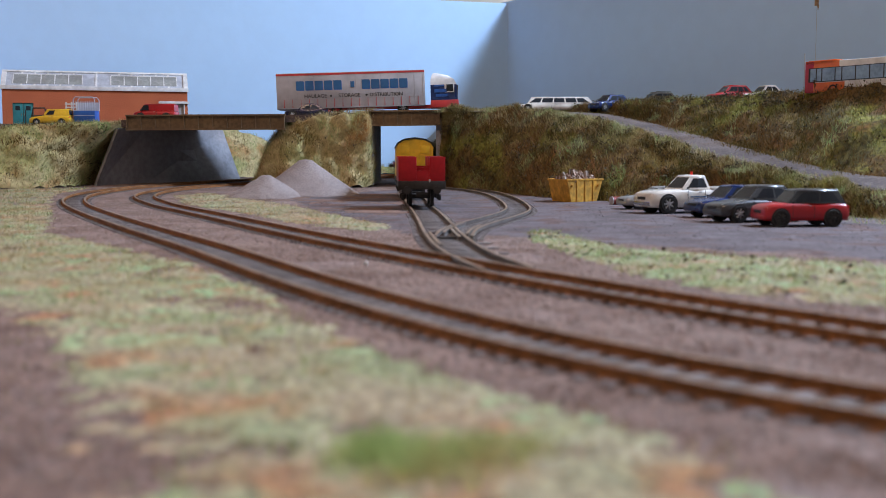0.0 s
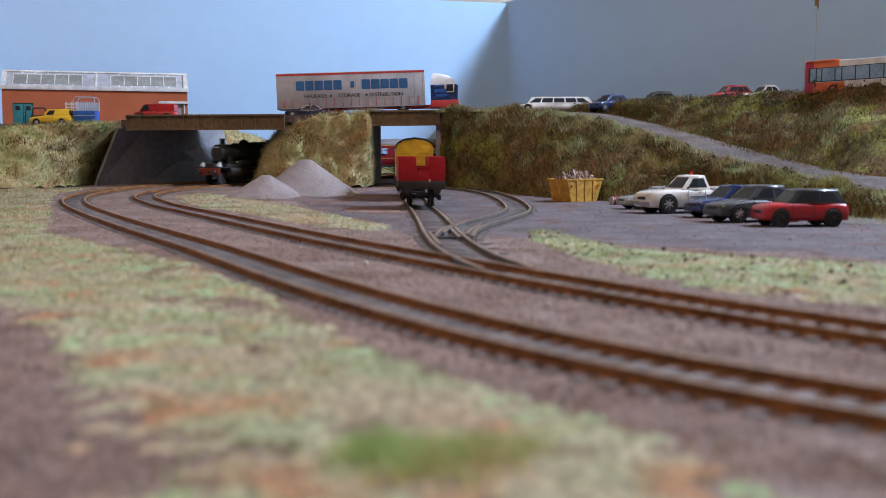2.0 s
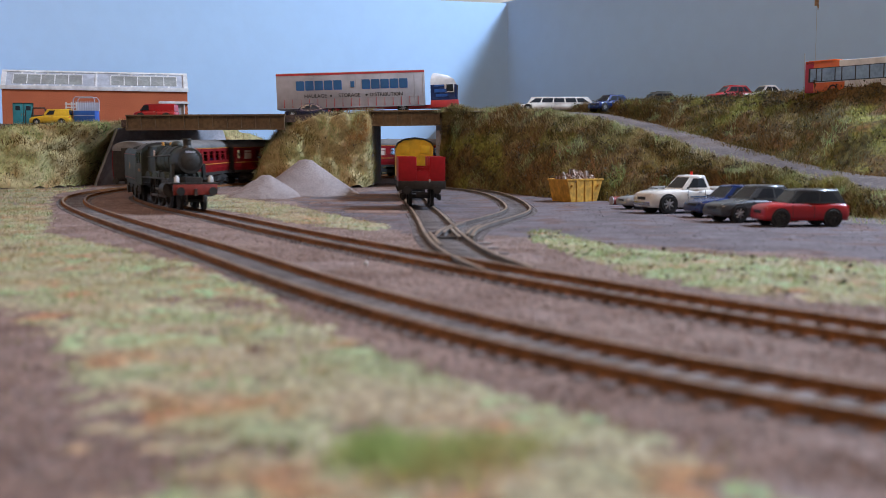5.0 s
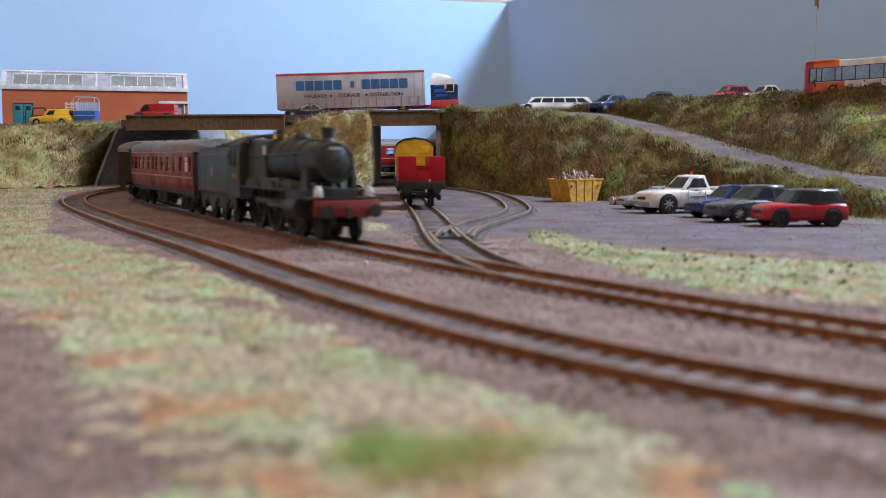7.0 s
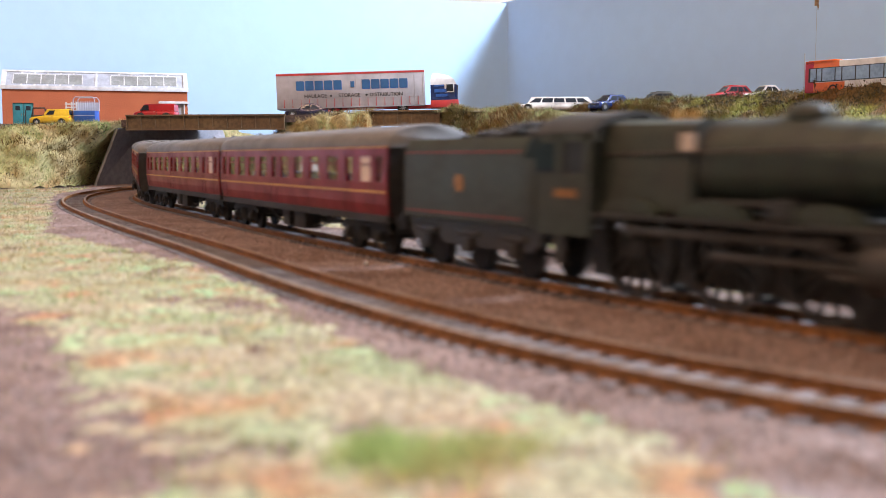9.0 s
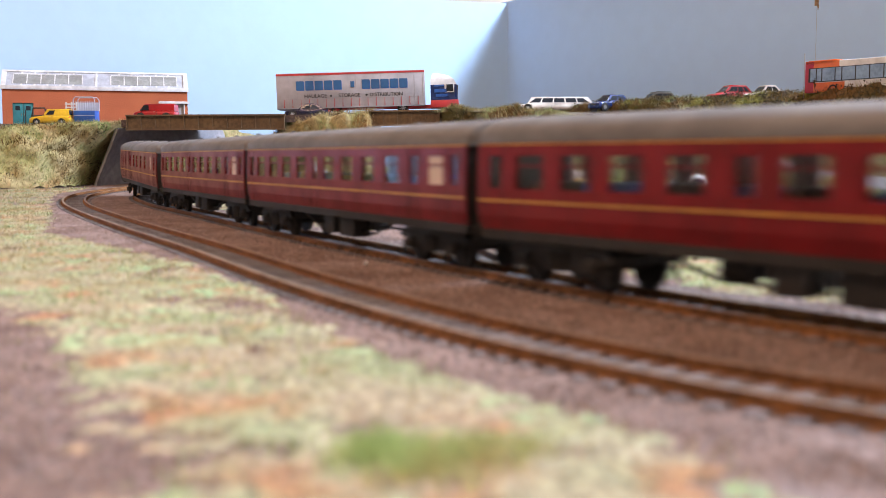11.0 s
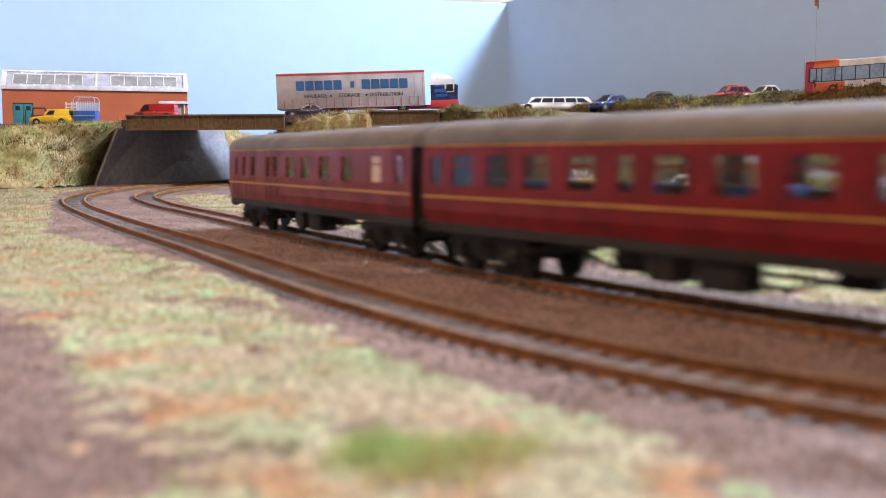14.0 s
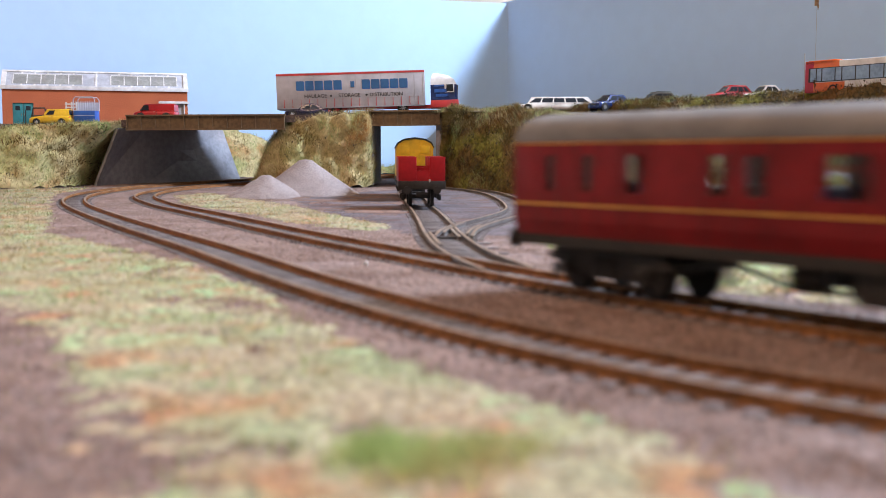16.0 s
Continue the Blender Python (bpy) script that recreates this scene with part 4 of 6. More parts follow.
def car(name, m, label, L, W, H, paint, style="saloon", roof=None, rim="silver", category="car", wr=None, beacon=False, group="parked model cars"):
    """A model car; x runs to its front."""
    th = thing(name, m, label, category, group)
    hw = W / 2
    zb = H * 0.14
    r = wr or H * 0.215
    belt = {"saloon": 0.60, "hatch": 0.60, "mini": 0.62, "pickup": 0.62, "van": 0.60, "sport": 0.62, "suv": 0.60, "limo": 0.58, "panel": 0.60}[style]
    hood = belt * H * (0.97 if style in ("pickup", "mini", "suv", "van") else 0.90)
    tail = {"saloon": belt * H * 0.99, "hatch": belt * H, "mini": belt * H, "pickup": belt * H, "van": belt * H, "sport": belt * H * 0.98, "suv": belt * H, "limo": belt * H, "panel": belt * H}[style]
    xf, xr = L / 2, -L / 2
    cw = {"saloon": (0.20, 0.06, -0.22, -0.38), "hatch": (0.22, 0.08, -0.34, -0.47), "mini": (0.23, 0.10, -0.38, -0.46), "pickup": (0.16, 0.05, -0.10, -0.14), "van": (0.34, 0.22, -0.485, -0.495), "sport": (0.18, 0.0, -0.22, -0.42), "suv": (0.22, 0.10, -0.38, -0.47), "limo": (0.32, 0.27, -0.42, -0.47), "panel": (0.17, 0.07, -0.47, -0.49)}[style]
    bm = B()
    st = [(xf, 0.86, zb + H * 0.04, hood * 0.72), (xf - L * 0.02, 0.93, zb, hood * 0.86), (xf - L * 0.08, 0.98, zb, hood * 0.96), (xf - L * 0.16, 1.0, zb, hood), (L * cw[0], 1.0, zb, belt * H),
          (0, 1.0, zb, belt * H), (xr + L * 0.14, 1.0, zb, tail), (xr + L * 0.05, 0.98, zb, tail * 0.98), (xr + L * 0.012, 0.94, zb, tail * 0.92), (xr, 0.88, zb + H * 0.05, tail * 0.8)]
    loft(bm, [rr(hw * k, z0, z1, x) for x, k, z0, z1 in st])
    body = part("body", bm, paint, th, smooth=75)
    # glasshouse
    gb, gt = belt * H - 0.2, H * 0.955
    inn = 0.75 if style != "van" else 0.90
    bm = B()
    def ring(z, a, b, w):
        x0, x1 = L * a, L * b
        return [(x0, -w * 0.9, z), ((x0 + x1) / 2, -w, z), (x1, -w * 0.93, z), (x1, w * 0.93, z), ((x0 + x1) / 2, w, z), (x0, w * 0.9, z)]
    loft(bm, [ring(gb, cw[0], cw[3], hw * 0.95), ring(gt, cw[1], cw[2], hw * inn)])
    part("cabin", bm, "black" if style == "mini" else paint, th, smooth=62)

    def skin(u, v, s):
        """A point on the cabin's side: u from its front, v from its sill."""
        x0, x1 = L * (cw[0] + (cw[1] - cw[0]) * v), L * (cw[3] + (cw[2] - cw[3]) * v)
        w = hw * (0.95 + (inn - 0.95) * v)
        k = 0.9 + 0.1 * u / 0.5 if u < 0.5 else 1.0 - 0.07 * (u - 0.5) / 0.5
        return Vector((x0 + (x1 - x0) * u, s * w * k, gb + (gt - gb) * v))

    def pane(name, q, out):
        bm = B()
        out = Vector(out)
        loft(bm, [[p_ + out * 0.12 for p_ in q], [p_ - out * 0.5 for p_ in q]])
        part(name, bm, "glass", th, smooth=0)

    if style != "van":
        cuts = {"limo": [(0.03, 0.19), (0.21, 0.38), (0.40, 0.57), (0.59, 0.76), (0.78, 0.95)], "pickup": [(0.16, 0.90)], "panel": [(0.10, 0.40)], "mini": [(0.10, 0.52), (0.55, 0.90)], "sport": [(0.14, 0.52), (0.55, 0.82)],
                "saloon": [(0.12, 0.48), (0.52, 0.86)]}.get(style, [(0.09, 0.44), (0.47, 0.70), (0.73, 0.93)])
        for s in (-1, 1):
            for u0, u1 in cuts:
                inset = 0.05 if u0 < 0.2 else 0.0
                rear = 0.05 if u1 > 0.8 else 0.0
                um = [(u0, u1)] if not (u0 < 0.5 < u1) else [(u0, 0.5), (0.5, u1)]
                for ua, ub in um:
                    pane("side_window", [skin(ua, 0.14, s), skin(ub, 0.14, s), skin(ub - (rear if ub == u1 else 0), 0.86, s), skin(ua + (inset if ua == u0 else 0), 0.86, s)], (0, s, 0.25))
        for u, dx in ((0.0, 1), (1.0, -1)):
            lo, hi = skin(u, 0.10, 1), skin(u, 0.92, 1)
            q = [Vector((lo.x, -lo.y * 0.90, lo.z)), Vector((lo.x, lo.y * 0.90, lo.z)), Vector((hi.x, hi.y * 0.88, hi.z)), Vector((hi.x, -hi.y * 0.88, hi.z))]
            pane("windscreen" if dx > 0 else "rear_window", q, (dx, 0, 0.5))
    bm = B()
    loft(bm, [ring(gt - 0.15, cw[1] + 0.005, cw[2] - 0.005, hw * inn * 1.02), ring(H * 0.985, cw[1] - 0.01, cw[2] + 0.01, hw * inn * 0.97), ring(H, cw[1] - 0.05, cw[2] + 0.05, hw * inn * 0.75)])
    part("roof", bm, roof or paint, th, smooth=75)
    if style == "van":
        for s in (-1, 1):
            bm = B()
            prism(bm, [(L * 0.325, gb + 0.6), (L * 0.235, gt - 0.8), (L * 0.12, gt - 0.8), (L * 0.12, gb + 0.6)], s * (hw * 0.945) - 0.4, s * (hw * 0.945) + 0.15)
            part("side_window", bm, "glass", th, smooth=0)
        bm = B()
        loft(bm, [[(L * cw[0] + 0.25, -hw * 0.82, gb + 0.5), (L * cw[0] + 0.25, hw * 0.82, gb + 0.5), (L * cw[0] - 0.4, hw * 0.82, gb + 0.5), (L * cw[0] - 0.4, -hw * 0.82, gb + 0.5)],
                  [(L * cw[1] + 0.3, -hw * 0.78, gt - 0.6), (L * cw[1] + 0.3, hw * 0.78, gt - 0.6), (L * cw[1] - 0.4, hw * 0.78, gt - 0.6), (L * cw[1] - 0.4, -hw * 0.78, gt - 0.6)]])
        part("windscreen", bm, "glass", th, smooth=0)
    if style == "pickup":
        bm = B()
        box(bm, (-L * 0.31, 0, belt * H + 0.05), (L * 0.30, W * 0.80, 0.5))
        part("load_bed", bm, "black", th, smooth=0)
        for s in (-1, 1):
            bm = B()
            box(bm, (-L * 0.31, s * hw * 0.88, belt * H + 0.5), (L * 0.34, 1.4, 1.6), 0.3)
            part("bed_rail", bm, paint, th)
            bm = B()
            box(bm, (L * 0.0, s * (hw * 1.0), H * 0.42), (L * 0.17, 0.2, 0.8))
            box(bm, (L * -0.01, s * (hw * 1.0), H * 0.37), (L * 0.12, 0.2, 0.5))
            part("door_marking", bm, "ink", th, "dark printed bars", smooth=0)
    if beacon:
        bm = B()
        cyl(bm, (L * -0.03, 0, H), (L * -0.03, 0, H + 2.4), 1.1, 0.9, seg=12)
        part("beacon", bm, "lampglow", th, "red roof beacon")
    if style == "suv":
        for s in (-1, 1):
            bm = B()
            cyl(bm, (L * 0.06, s * hw * 0.7, H + 0.6), (L * -0.34, s * hw * 0.7, H + 0.6), 0.4, seg=6)
            part("roof_rail", bm, "black", th)
    axles = (xf - L * 0.185, xr + L * (0.20 if style != "pickup" else 0.22))
    for x in axles:
        for s in (-1, 1):
            bm = B()
            cyl(bm, (x, s * hw * 0.70, r), (x, s * hw * 1.003, r), r * 1.2, seg=22)
            part("wheel_arch", bm, "black", th)
            wheel(th, x, s * hw * 0.90, r, W * 0.13 + 0.6, rim)
    for s in (-1, 1):
        bm = B()
        bmesh.ops.create_uvsphere(bm, u_segments=10, v_segments=6, radius=1.0)
        bmesh.ops.scale(bm, vec=(L * 0.022, W * 0.10, H * 0.055), verts=bm.verts)
        bmesh.ops.translate(bm, vec=(xf - L * 0.035, s * hw * 0.70, hood * 0.78), verts=bm.verts)
        part("headlight", bm, "chrome", th, "clear headlight")
        bm = B()
        box(bm, (xr + L * 0.012, s * hw * 0.78, tail * 0.82), (1.0, W * 0.14, H * 0.09), 0.2)
        part("tail_light", bm, "lampglow", th)
        bm = B()
        box(bm, (L * cw[0] - L * 0.04, s * hw * 1.07, belt * H + H * 0.03), (1.4, 2.0, 1.5), 0.4)
        part("mirror", bm, "black", th)
        bm = B()
        box(bm, (-L * 0.02, s * hw * 1.0, belt * H * 0.88), (2.2, 0.4, 0.5))
        part("door_handle", bm, "chrome" if paint != "whitecar" else "black", th, smooth=0)
        bm = B()
        for xx in (L * cw[0] - L * 0.05, -L * 0.075):
            box(bm, (xx, s * hw * 0.992, (zb + belt * H) / 2 + 0.3), (0.22, 0.3, (belt * H - zb) * 0.8))
        part("door_gap", bm, "black", th, smooth=0)
    bm = B()
    box(bm, (xf - L * 0.012, 0, zb + H * 0.10), (L * 0.03, W * 0.84, H * 0.11), 0.5)
    part("bumper", bm, "chrome" if style == "pickup" else paint, th)
    bm = B()
    box(bm, (xf - L * 0.004, 0, zb + H * 0.24), (0.8, W * 0.42, H * 0.08), 0.2)
    part("grille", bm, "black", th)
    bm = B()
    box(bm, (0, 0, zb + 0.6), (L * 0.9, W * 0.7, 1.6))
    part("chassis", bm, "black", th, smooth=0)
    return th


YZ = -1.6
car("parked_car", at(210, 616, YZ, 186), "red hatchback model car with a dark roof, parked in the yard", 51, 24, 21.2, "red", "mini", "greycar", "black", wr=4.7)
car("parked_car", at(198, 660, YZ, 197), "dark grey saloon model car with alloy wheels", 64, 25, 22.4, "greycar", "saloon", wr=5.0)
car("parked_car", at(196, 712, YZ, 197), "dark blue saloon model car with a rear spoiler", 60, 25, 21.0, "blue", "saloon", rim="black", wr=5.0)
car("pickup_truck", at(180, 768, YZ, 197), "white pickup truck with a red roof beacon and worn dark markings", 76, 29, 27, "whitecar", "pickup", category="pickup truck", wr=6.2, beacon=True)
car("parked_car", at(168, 826, YZ, 192), "low silver sports car parked behind a pickup", 58, 25, 17, "silver", "sport", wr=4.6)
car("parked_car", at(-155, 1209, 82.6, 180, 0), "dark navy saloon model car on the bridge road", 51, 21, 17.0, "navy", "saloon", wr=4.2)
car("delivery_van", at(-342, 1256, 81.0, 180, 0), "red delivery van beside the bridge girder", 49, 24, 20.5, "red", "van", category="van", wr=4.6)
car("small_van", at(-494, 1330, 78.4, 180, 0), "small yellow van parked before the factory", 51, 21, 20.5, "yellow", "panel", category="van", wr=4.0)
car("limousine", at(138, 1322, 94.6, 180, 0), "long white stretched limousine on the upper road", 103, 25, 19.0, "whitecar", "limo", category="limousine", wr=4.6)
car("parked_car", at(196, 1245, 92.5, 212, 0), "dark blue hatchback at the top of the ramp", 48, 22, 19.5, "blue", "hatch", wr=4.4)
car("parked_car", at(264, 1310, 99.0, 192, 0), "weathered grey estate model car with roof rails above the bank", 50, 22, 19.5, "estategrey", "suv", wr=4.4)
car("parked_car", at(326, 1200, 99.3, 195, 0), "red hatchback parked on the terrace above the bank", 50, 22, 20.5, "red", "hatch", wr=4.4)
car("parked_car", at(359, 1178, 99.3, 195, 0), "white saloon parked on the terrace above the bank", 44, 22, 19, "whitecar", "saloon", wr=4.4)


def text(body, size, parent, m, material):
    cu = bpy.data.curves.new("lettering", "FONT")
    cu.body, cu.size, cu.extrude, cu.align_x, cu.align_y, cu.offset = body, size * MM, 0.00006, "CENTER", "CENTER", 0.00003
    cu.materials.append(M[material])
    ob = new("lettering", cu)
    ob.parent = parent
    ob.matrix_basis = m
    return tagged(ob, "dark printed lettering")


def lorry():
    th = thing("articulated_lorry", at(-198, 1276, 87.0, 0, -1.7), "articulated lorry with grey curtain-sided trailer and blue cab", "lorry")
    bm = B()
    box(bm, (88.5, 0, 29.2), (177, 33, 42.6), 0.5)
    tr = part("trailer_body", bm, "curtain", th)
    for z, h, mt in ((48.6, 2.2, "printred"), (8.9, 1.3, "steelgrey")):
        bm = B()
        box(bm, (88.5, -16.62, z), (177, 0.3, h))
        part("trim_rail", bm, mt, tr, smooth=0)
    for k in range(17):
        bm = B()
        box(bm, (9 + k * 10, -16.72, 14.5), (0.5, 0.25, 9.5))
        box(bm, (9 + k * 10, -16.85, 10.6), (0.9, 0.35, 2.0))
        part("curtain_strap", bm, "printred", tr, "red curtain strap", smooth=0)
    bm = B()
    for k in range(18):
        box(bm, (5 + k * 10, -16.58, 28), (0.25, 0.2, 37))
    for x in (88.5,):
        box(bm, (x, -16.6, 19.6), (176, 0.2, 0.3))
    part("curtain_seam", bm, "steelgrey", tr, smooth=0)
    # the maker's title as plain blocks with a pale drop shade
    def blocks(x0, n, w, gap, z, h):
        for k in range(n):
            for dx, dz, dy, mt in ((0.6, -0.7, 0, "blue_shade"), (0, 0, -0.1, "ink")):
                bm = B()
                x = x0 + k * (w + gap)
                box(bm, (x + w / 2 + dx, -16.66 + dy, z + dz), (w, 0.16, h), 0)
                part("title_block", bm, "trailerblue" if mt == "blue_shade" else mt, tr, "plain blue block", smooth=0)
    blocks(23.5, 5, 9.2, 2.0, 35.6, 10.5)
    blocks(102, 5, 9.4, 1.8, 35.6, 10.5)
    bm = B()
    box(bm, (91, -16.8, 35.6), (4.6, 0.2, 7))
    part("title_mark", bm, "ink", tr, smooth=0)
    for body, x, w in (("HAULAGE", 46.5, 5), ("STORAGE", 87, 5), ("DISTRIBUTION", 131, 5)):
        text(body, 6.0, th, at(x, -16.75, 22.6, 0, 0, 90), "black")
    for x in (65, 107.5):
        bm = B()
        cyl(bm, (x, -16.9, 22.6), (x, -16.6, 22.6), 1.3, seg=10)
        part("dot_mark", bm, "black", tr)
    bm = B()
    for y in (-9, 9):
        box(bm, (100, y, 7.2), (150, 2, 2.6))
    part("chassis", bm, "printred", th, smooth=0)
    bm = B()
    for k in range(6):
        box(bm, (86 + k * 8, -15.4, 5.0), (0.8, 0.8, 4.6))
    box(bm, (106, -15.4, 3.4), (46, 0.6, 0.6))
    box(bm, (106, -15.4, 6.2), (46, 0.6, 0.6))
    part("side_guard", bm, "steelgrey", th, smooth=0)
    for x in (38, 54, 71):
        for y in (-13.4, 13.4):
            wheel(th, x, y, 6.4, 5, "red")
    for x in (150, 203):
        for y in (-13.4, 13.4):
            wheel(th, x, y, 6.4, 5, "silver")
    # tractor unit
    bm = B()
    box(bm, (178, 0, 7), (66, 14, 4))
    part("tractor_chassis", bm, "printred", th, smooth=0)
    bm = B()
    loft(bm, [[(184, y, 14) for y in (-16, 16)] + [(216, y, 14) for y in (16, 10, -10, -16)]] + [[(184, y, z) for y in (-16, 16)] + [(xx, y, z) for y in (16, 10, -10, -16)] for z, xx in ((24, 216.5), (32, 215), )])
    cb = part("cab", bm, "blue", th, smooth=30)
    bm = B()
    loft(bm, [[(184, y, 32) for y in (-16, 16)] + [(215, y, 32) for y in (16, 10, -10, -16)], [(184, y, 38) for y in (-16, 16)] + [(212.5, y, 38) for y in (16, 10, -10, -16)],
              [(186, y, 44.5) for y in (-14, 14)] + [(205, y, 43) for y in (13, 8, -8, -13)], [(188, y, 46.5) for y in (-11, 11)] + [(193, y, 46.0) for y in (10, 6, -6, -10)]])
    part("cab_roof", bm, "white", th, "white roof fairing", smooth=50)
    bm = B()
    box(bm, (200.5, 0, 9.5), (33.5, 32.4, 9), 1.0)
    part("cab_skirt", bm, "printred", th)
    bm = B()
    box(bm, (206.5, -16.0, 28.2), (11.5, 0.25, 11), 0.1)
    part("window_surround", bm, "white", cb)
    bm = B()
    box(bm, (207, -16.2, 28), (8.0, 0.4, 8.2), 0.15)
    part("cab_window", bm, "glass", cb)
    bm = B()
    for xx, z, w, h in ((194, 31, 12, 2), (196, 25, 15, 4), (197, 19.4, 14, 3.2)):
        box(bm, (xx, -16.1, z), (w, 0.3, h))
    part("cab_marking", bm, "trailerblue", cb, "worn blue printed bars", smooth=0)
    bm = B()
    box(bm, (215.6, 0, 27.5), (0.6, 27, 9.5), 0.2)
    part("windscreen", bm, "glass", cb)
    bm = B()
    box(bm, (216, -17.4, 28), (1.4, 1.6, 6), 0.4)
    part("mirror", bm, "black", cb)


lorry()


def bus():
    th = thing("single_deck_bus", at(361, 1024, 95.5, -53.5), "single-deck bus in red, orange and white on the upper road", "bus")
    bm = B()
    box(bm, (70, 0, 18.5), (140, 32, 29), 1.2)
    bd = part("body", bm, "white", th)
    for x0, x1, z0, z1, mt in ((-0.2, 9, 4, 33.4, "red"), (9, 36, 27.2, 33.35, "orange"), (9, 42, 4, 13.2, "orange"), (0.2, 30, 31.2, 33.7, "orange")):
        for s in (-1, 1):
            bm = B()
            box(bm, ((x0 + x1) / 2, s * 16.05, (z0 + z1) / 2), (x1 - x0, 0.3, z1 - z0))
            part("livery_panel", bm, mt, bd, "red and orange painted panel", smooth=0)
    bm = B()
    box(bm, (-0.1, 0, 18), (0.4, 30, 28))
    part("rear_panel", bm, "red", bd, smooth=0)
    bm = B()
    box(bm, (16, 0, 33.6), (30, 26, 2.0), 0.6)
    part("roof_pod", bm, "orange", bd)
    for s in (-1, 1):
        bm = B()
        box(bm, (66, s * 16.15, 20.5), (125, 0.3, 13.4))
        part("window_band", bm, "black", bd, smooth=0)
        x = 5
        for w in (7, 6, 14, 7, 14, 14, 14, 14, 14):
            bm = B()
            box(bm, (x + w / 2, s * 16.3, 20.5), (w - 1.2, 0.3, 12.0))
            part("window", bm, "busglass", bd, smooth=0)
            x += w
    for x in (30, 112):
        for y in (-14, 14):
            wheel(th, x, y, 5.6, 4.5)
    bm = B()
    cyl(bm, (-2, -15, 0), (-2, -15, 42), 0.35, seg=6)
    part("corner_post", bm, "steelgrey", th)


# pale blue base stands in for sky showing in the panes
M["busglass"] = mat("sky_tinted_bus_glazing", (0.24, 0.33, 0.42), 0.08, var=0.1, scale2=60, bump=0.0, coat=0.6)
bus()


# ---- buildings and yard things ----


def factory():
    th = thing("factory_building", at(-572, 1367, 80.5, 16.4) @ Matrix.Diagonal((0.952, 0.952, 0.952, 1)), "low orange brick factory with a white-framed glazed roof", "factory")
    W, D, H = 246.0, 34.0, 50.0
    zr, dr = 76.5, 26.0
    bm = B()
    # front wall with openings for the doors
    holes = [(13, 40, 0, 30), (211, 242, 0, 32)]
    xs = [0] + [v for h in holes for v in h[:2]] + [W]
    for k in range(0, len(xs), 2):
        box(bm, ((xs[k] + xs[k + 1]) / 2, 1.5, H / 2), (xs[k + 1] - xs[k], 3, H))
    for x0, x1, z0, z1 in holes:
        box(bm, ((x0 + x1) / 2, 1.5, (z1 + H) / 2), (x1 - x0, 3, H - z1))
    for x in (1.5, W - 1.5):
        prism(bm, [(3, 0), (D, 0), (D, zr - 2), (dr, zr - 2), (3, H)], x - 1.5, x + 1.5, axis="x")
    box(bm, (W / 2, D - 1.5, 36), (W - 6, 3, 72))
    part("wall", bm, "brick", th, smooth=0)
    bm = B()
    loft(bm, [[(x, -0.5, H + 3), (x, dr, zr - 1), (x, D, zr - 1), (x, D, zr - 4), (x, dr, zr - 4), (x, 2, H)] for x in (0, W)])
    rf = part("roof", bm, "palegrey", th, smooth=0)
    nrm = math.atan2(zr - H - 4, dr)
    def on_roof(name, x0, x1, a, b, mt, lift, parent, h=1.0):
        """A strip on the slope between fractions a and b of it."""
        bm = B()
        p0, p1 = np.array([-0.5, H + 3]), np.array([dr, zr - 1])
        n = np.array([-(p1 - p0)[1], (p1 - p0)[0]]) / np.hypot(*(p1 - p0))
        q0, q1 = p0 + (p1 - p0) * a, p0 + (p1 - p0) * b
        prof = [q0 + n * lift, q1 + n * lift, q1 + n * (lift + h), q0 + n * (lift + h)]
        prism(bm, [tuple(q) for q in prof], x0, x1, axis="x")
        return part(name, bm, mt, parent, smooth=0)
    on_roof("ridge_trim", -1, W + 1, 0.9, 1.0, "white", 0.02, rf, 1.6)
    on_roof("gable_trim", -1, 5, 0.0, 0.9, "white", 0.02, rf, 1.6)
    on_roof("gable_trim", W - 5, W + 1, 0.0, 0.9, "white", 0.02, rf, 1.6)
    on_roof("centre_trim", 121.5, 124, 0.0, 0.9, "white", 0.02, rf, 1.2)
    bm = B()
    box(bm, (W / 2, -0.8, H + 1.2), (W + 3, 3, 5.6), 0.4)
    part("gutter", bm, "white", th)
    for g0, g1 in ((14, 104), (142, 232)):
        sk = on_roof("skylight", g0, g1, 0.16, 0.74, "glazing", 0.05, th, 0.5)
        n = 5
        for k in range(n + 1):
            x = g0 + (g1 - g0) * k / n
            on_roof("glazing_bar", x - 0.6, x + 0.6, 0.15, 0.75, "white", 0.3, sk, 0.9)
        on_roof("skylight_head", g0, g1, 0.74, 0.78, "white", 0.3, sk, 0.8)
        for k in range(5):
            x = g0 + 10 + (g1 - g0 - 6) * k / 5
            on_roof("bracket", x, x + 2.4, 0.02, 0.12, "white", 0.1, rf, 0.9)
            on_roof("bracket", x, x + 2.4, 0.80, 0.9, "white", 0.1, rf, 0.9)
    for x0 in (13, 26.6):
        bm = B()
        box(bm, (x0 + 6.6, 1.6, 15), (13.0, 1.2, 30), 0.2)
        dd = part("door", bm, "teal", th, "teal double door leaf")
        bm = B()
        box(bm, (x0 + 6.6, 0.9, 23), (6, 0.4, 6), 0.1)
        part("door_window", bm, "glass", dd)
        bm = B()
        box(bm, (x0 + (11.5 if x0 < 20 else 1.5), 0.8, 14), (0.6, 0.8, 3))
        part("handle", bm, "chrome", dd)
    bm = B()
    for k in range(16):
        box(bm, (226.5, 2.2 + (0.3 if k % 2 else 0), 1 + k * 2.0), (31, 0.8, 2.0))
    part("roller_shutter", bm, "steelgrey", th, smooth=0)
    bm = B()
    box(bm, (227, -1, 33.4), (42, 3, 3.4), 0.3)
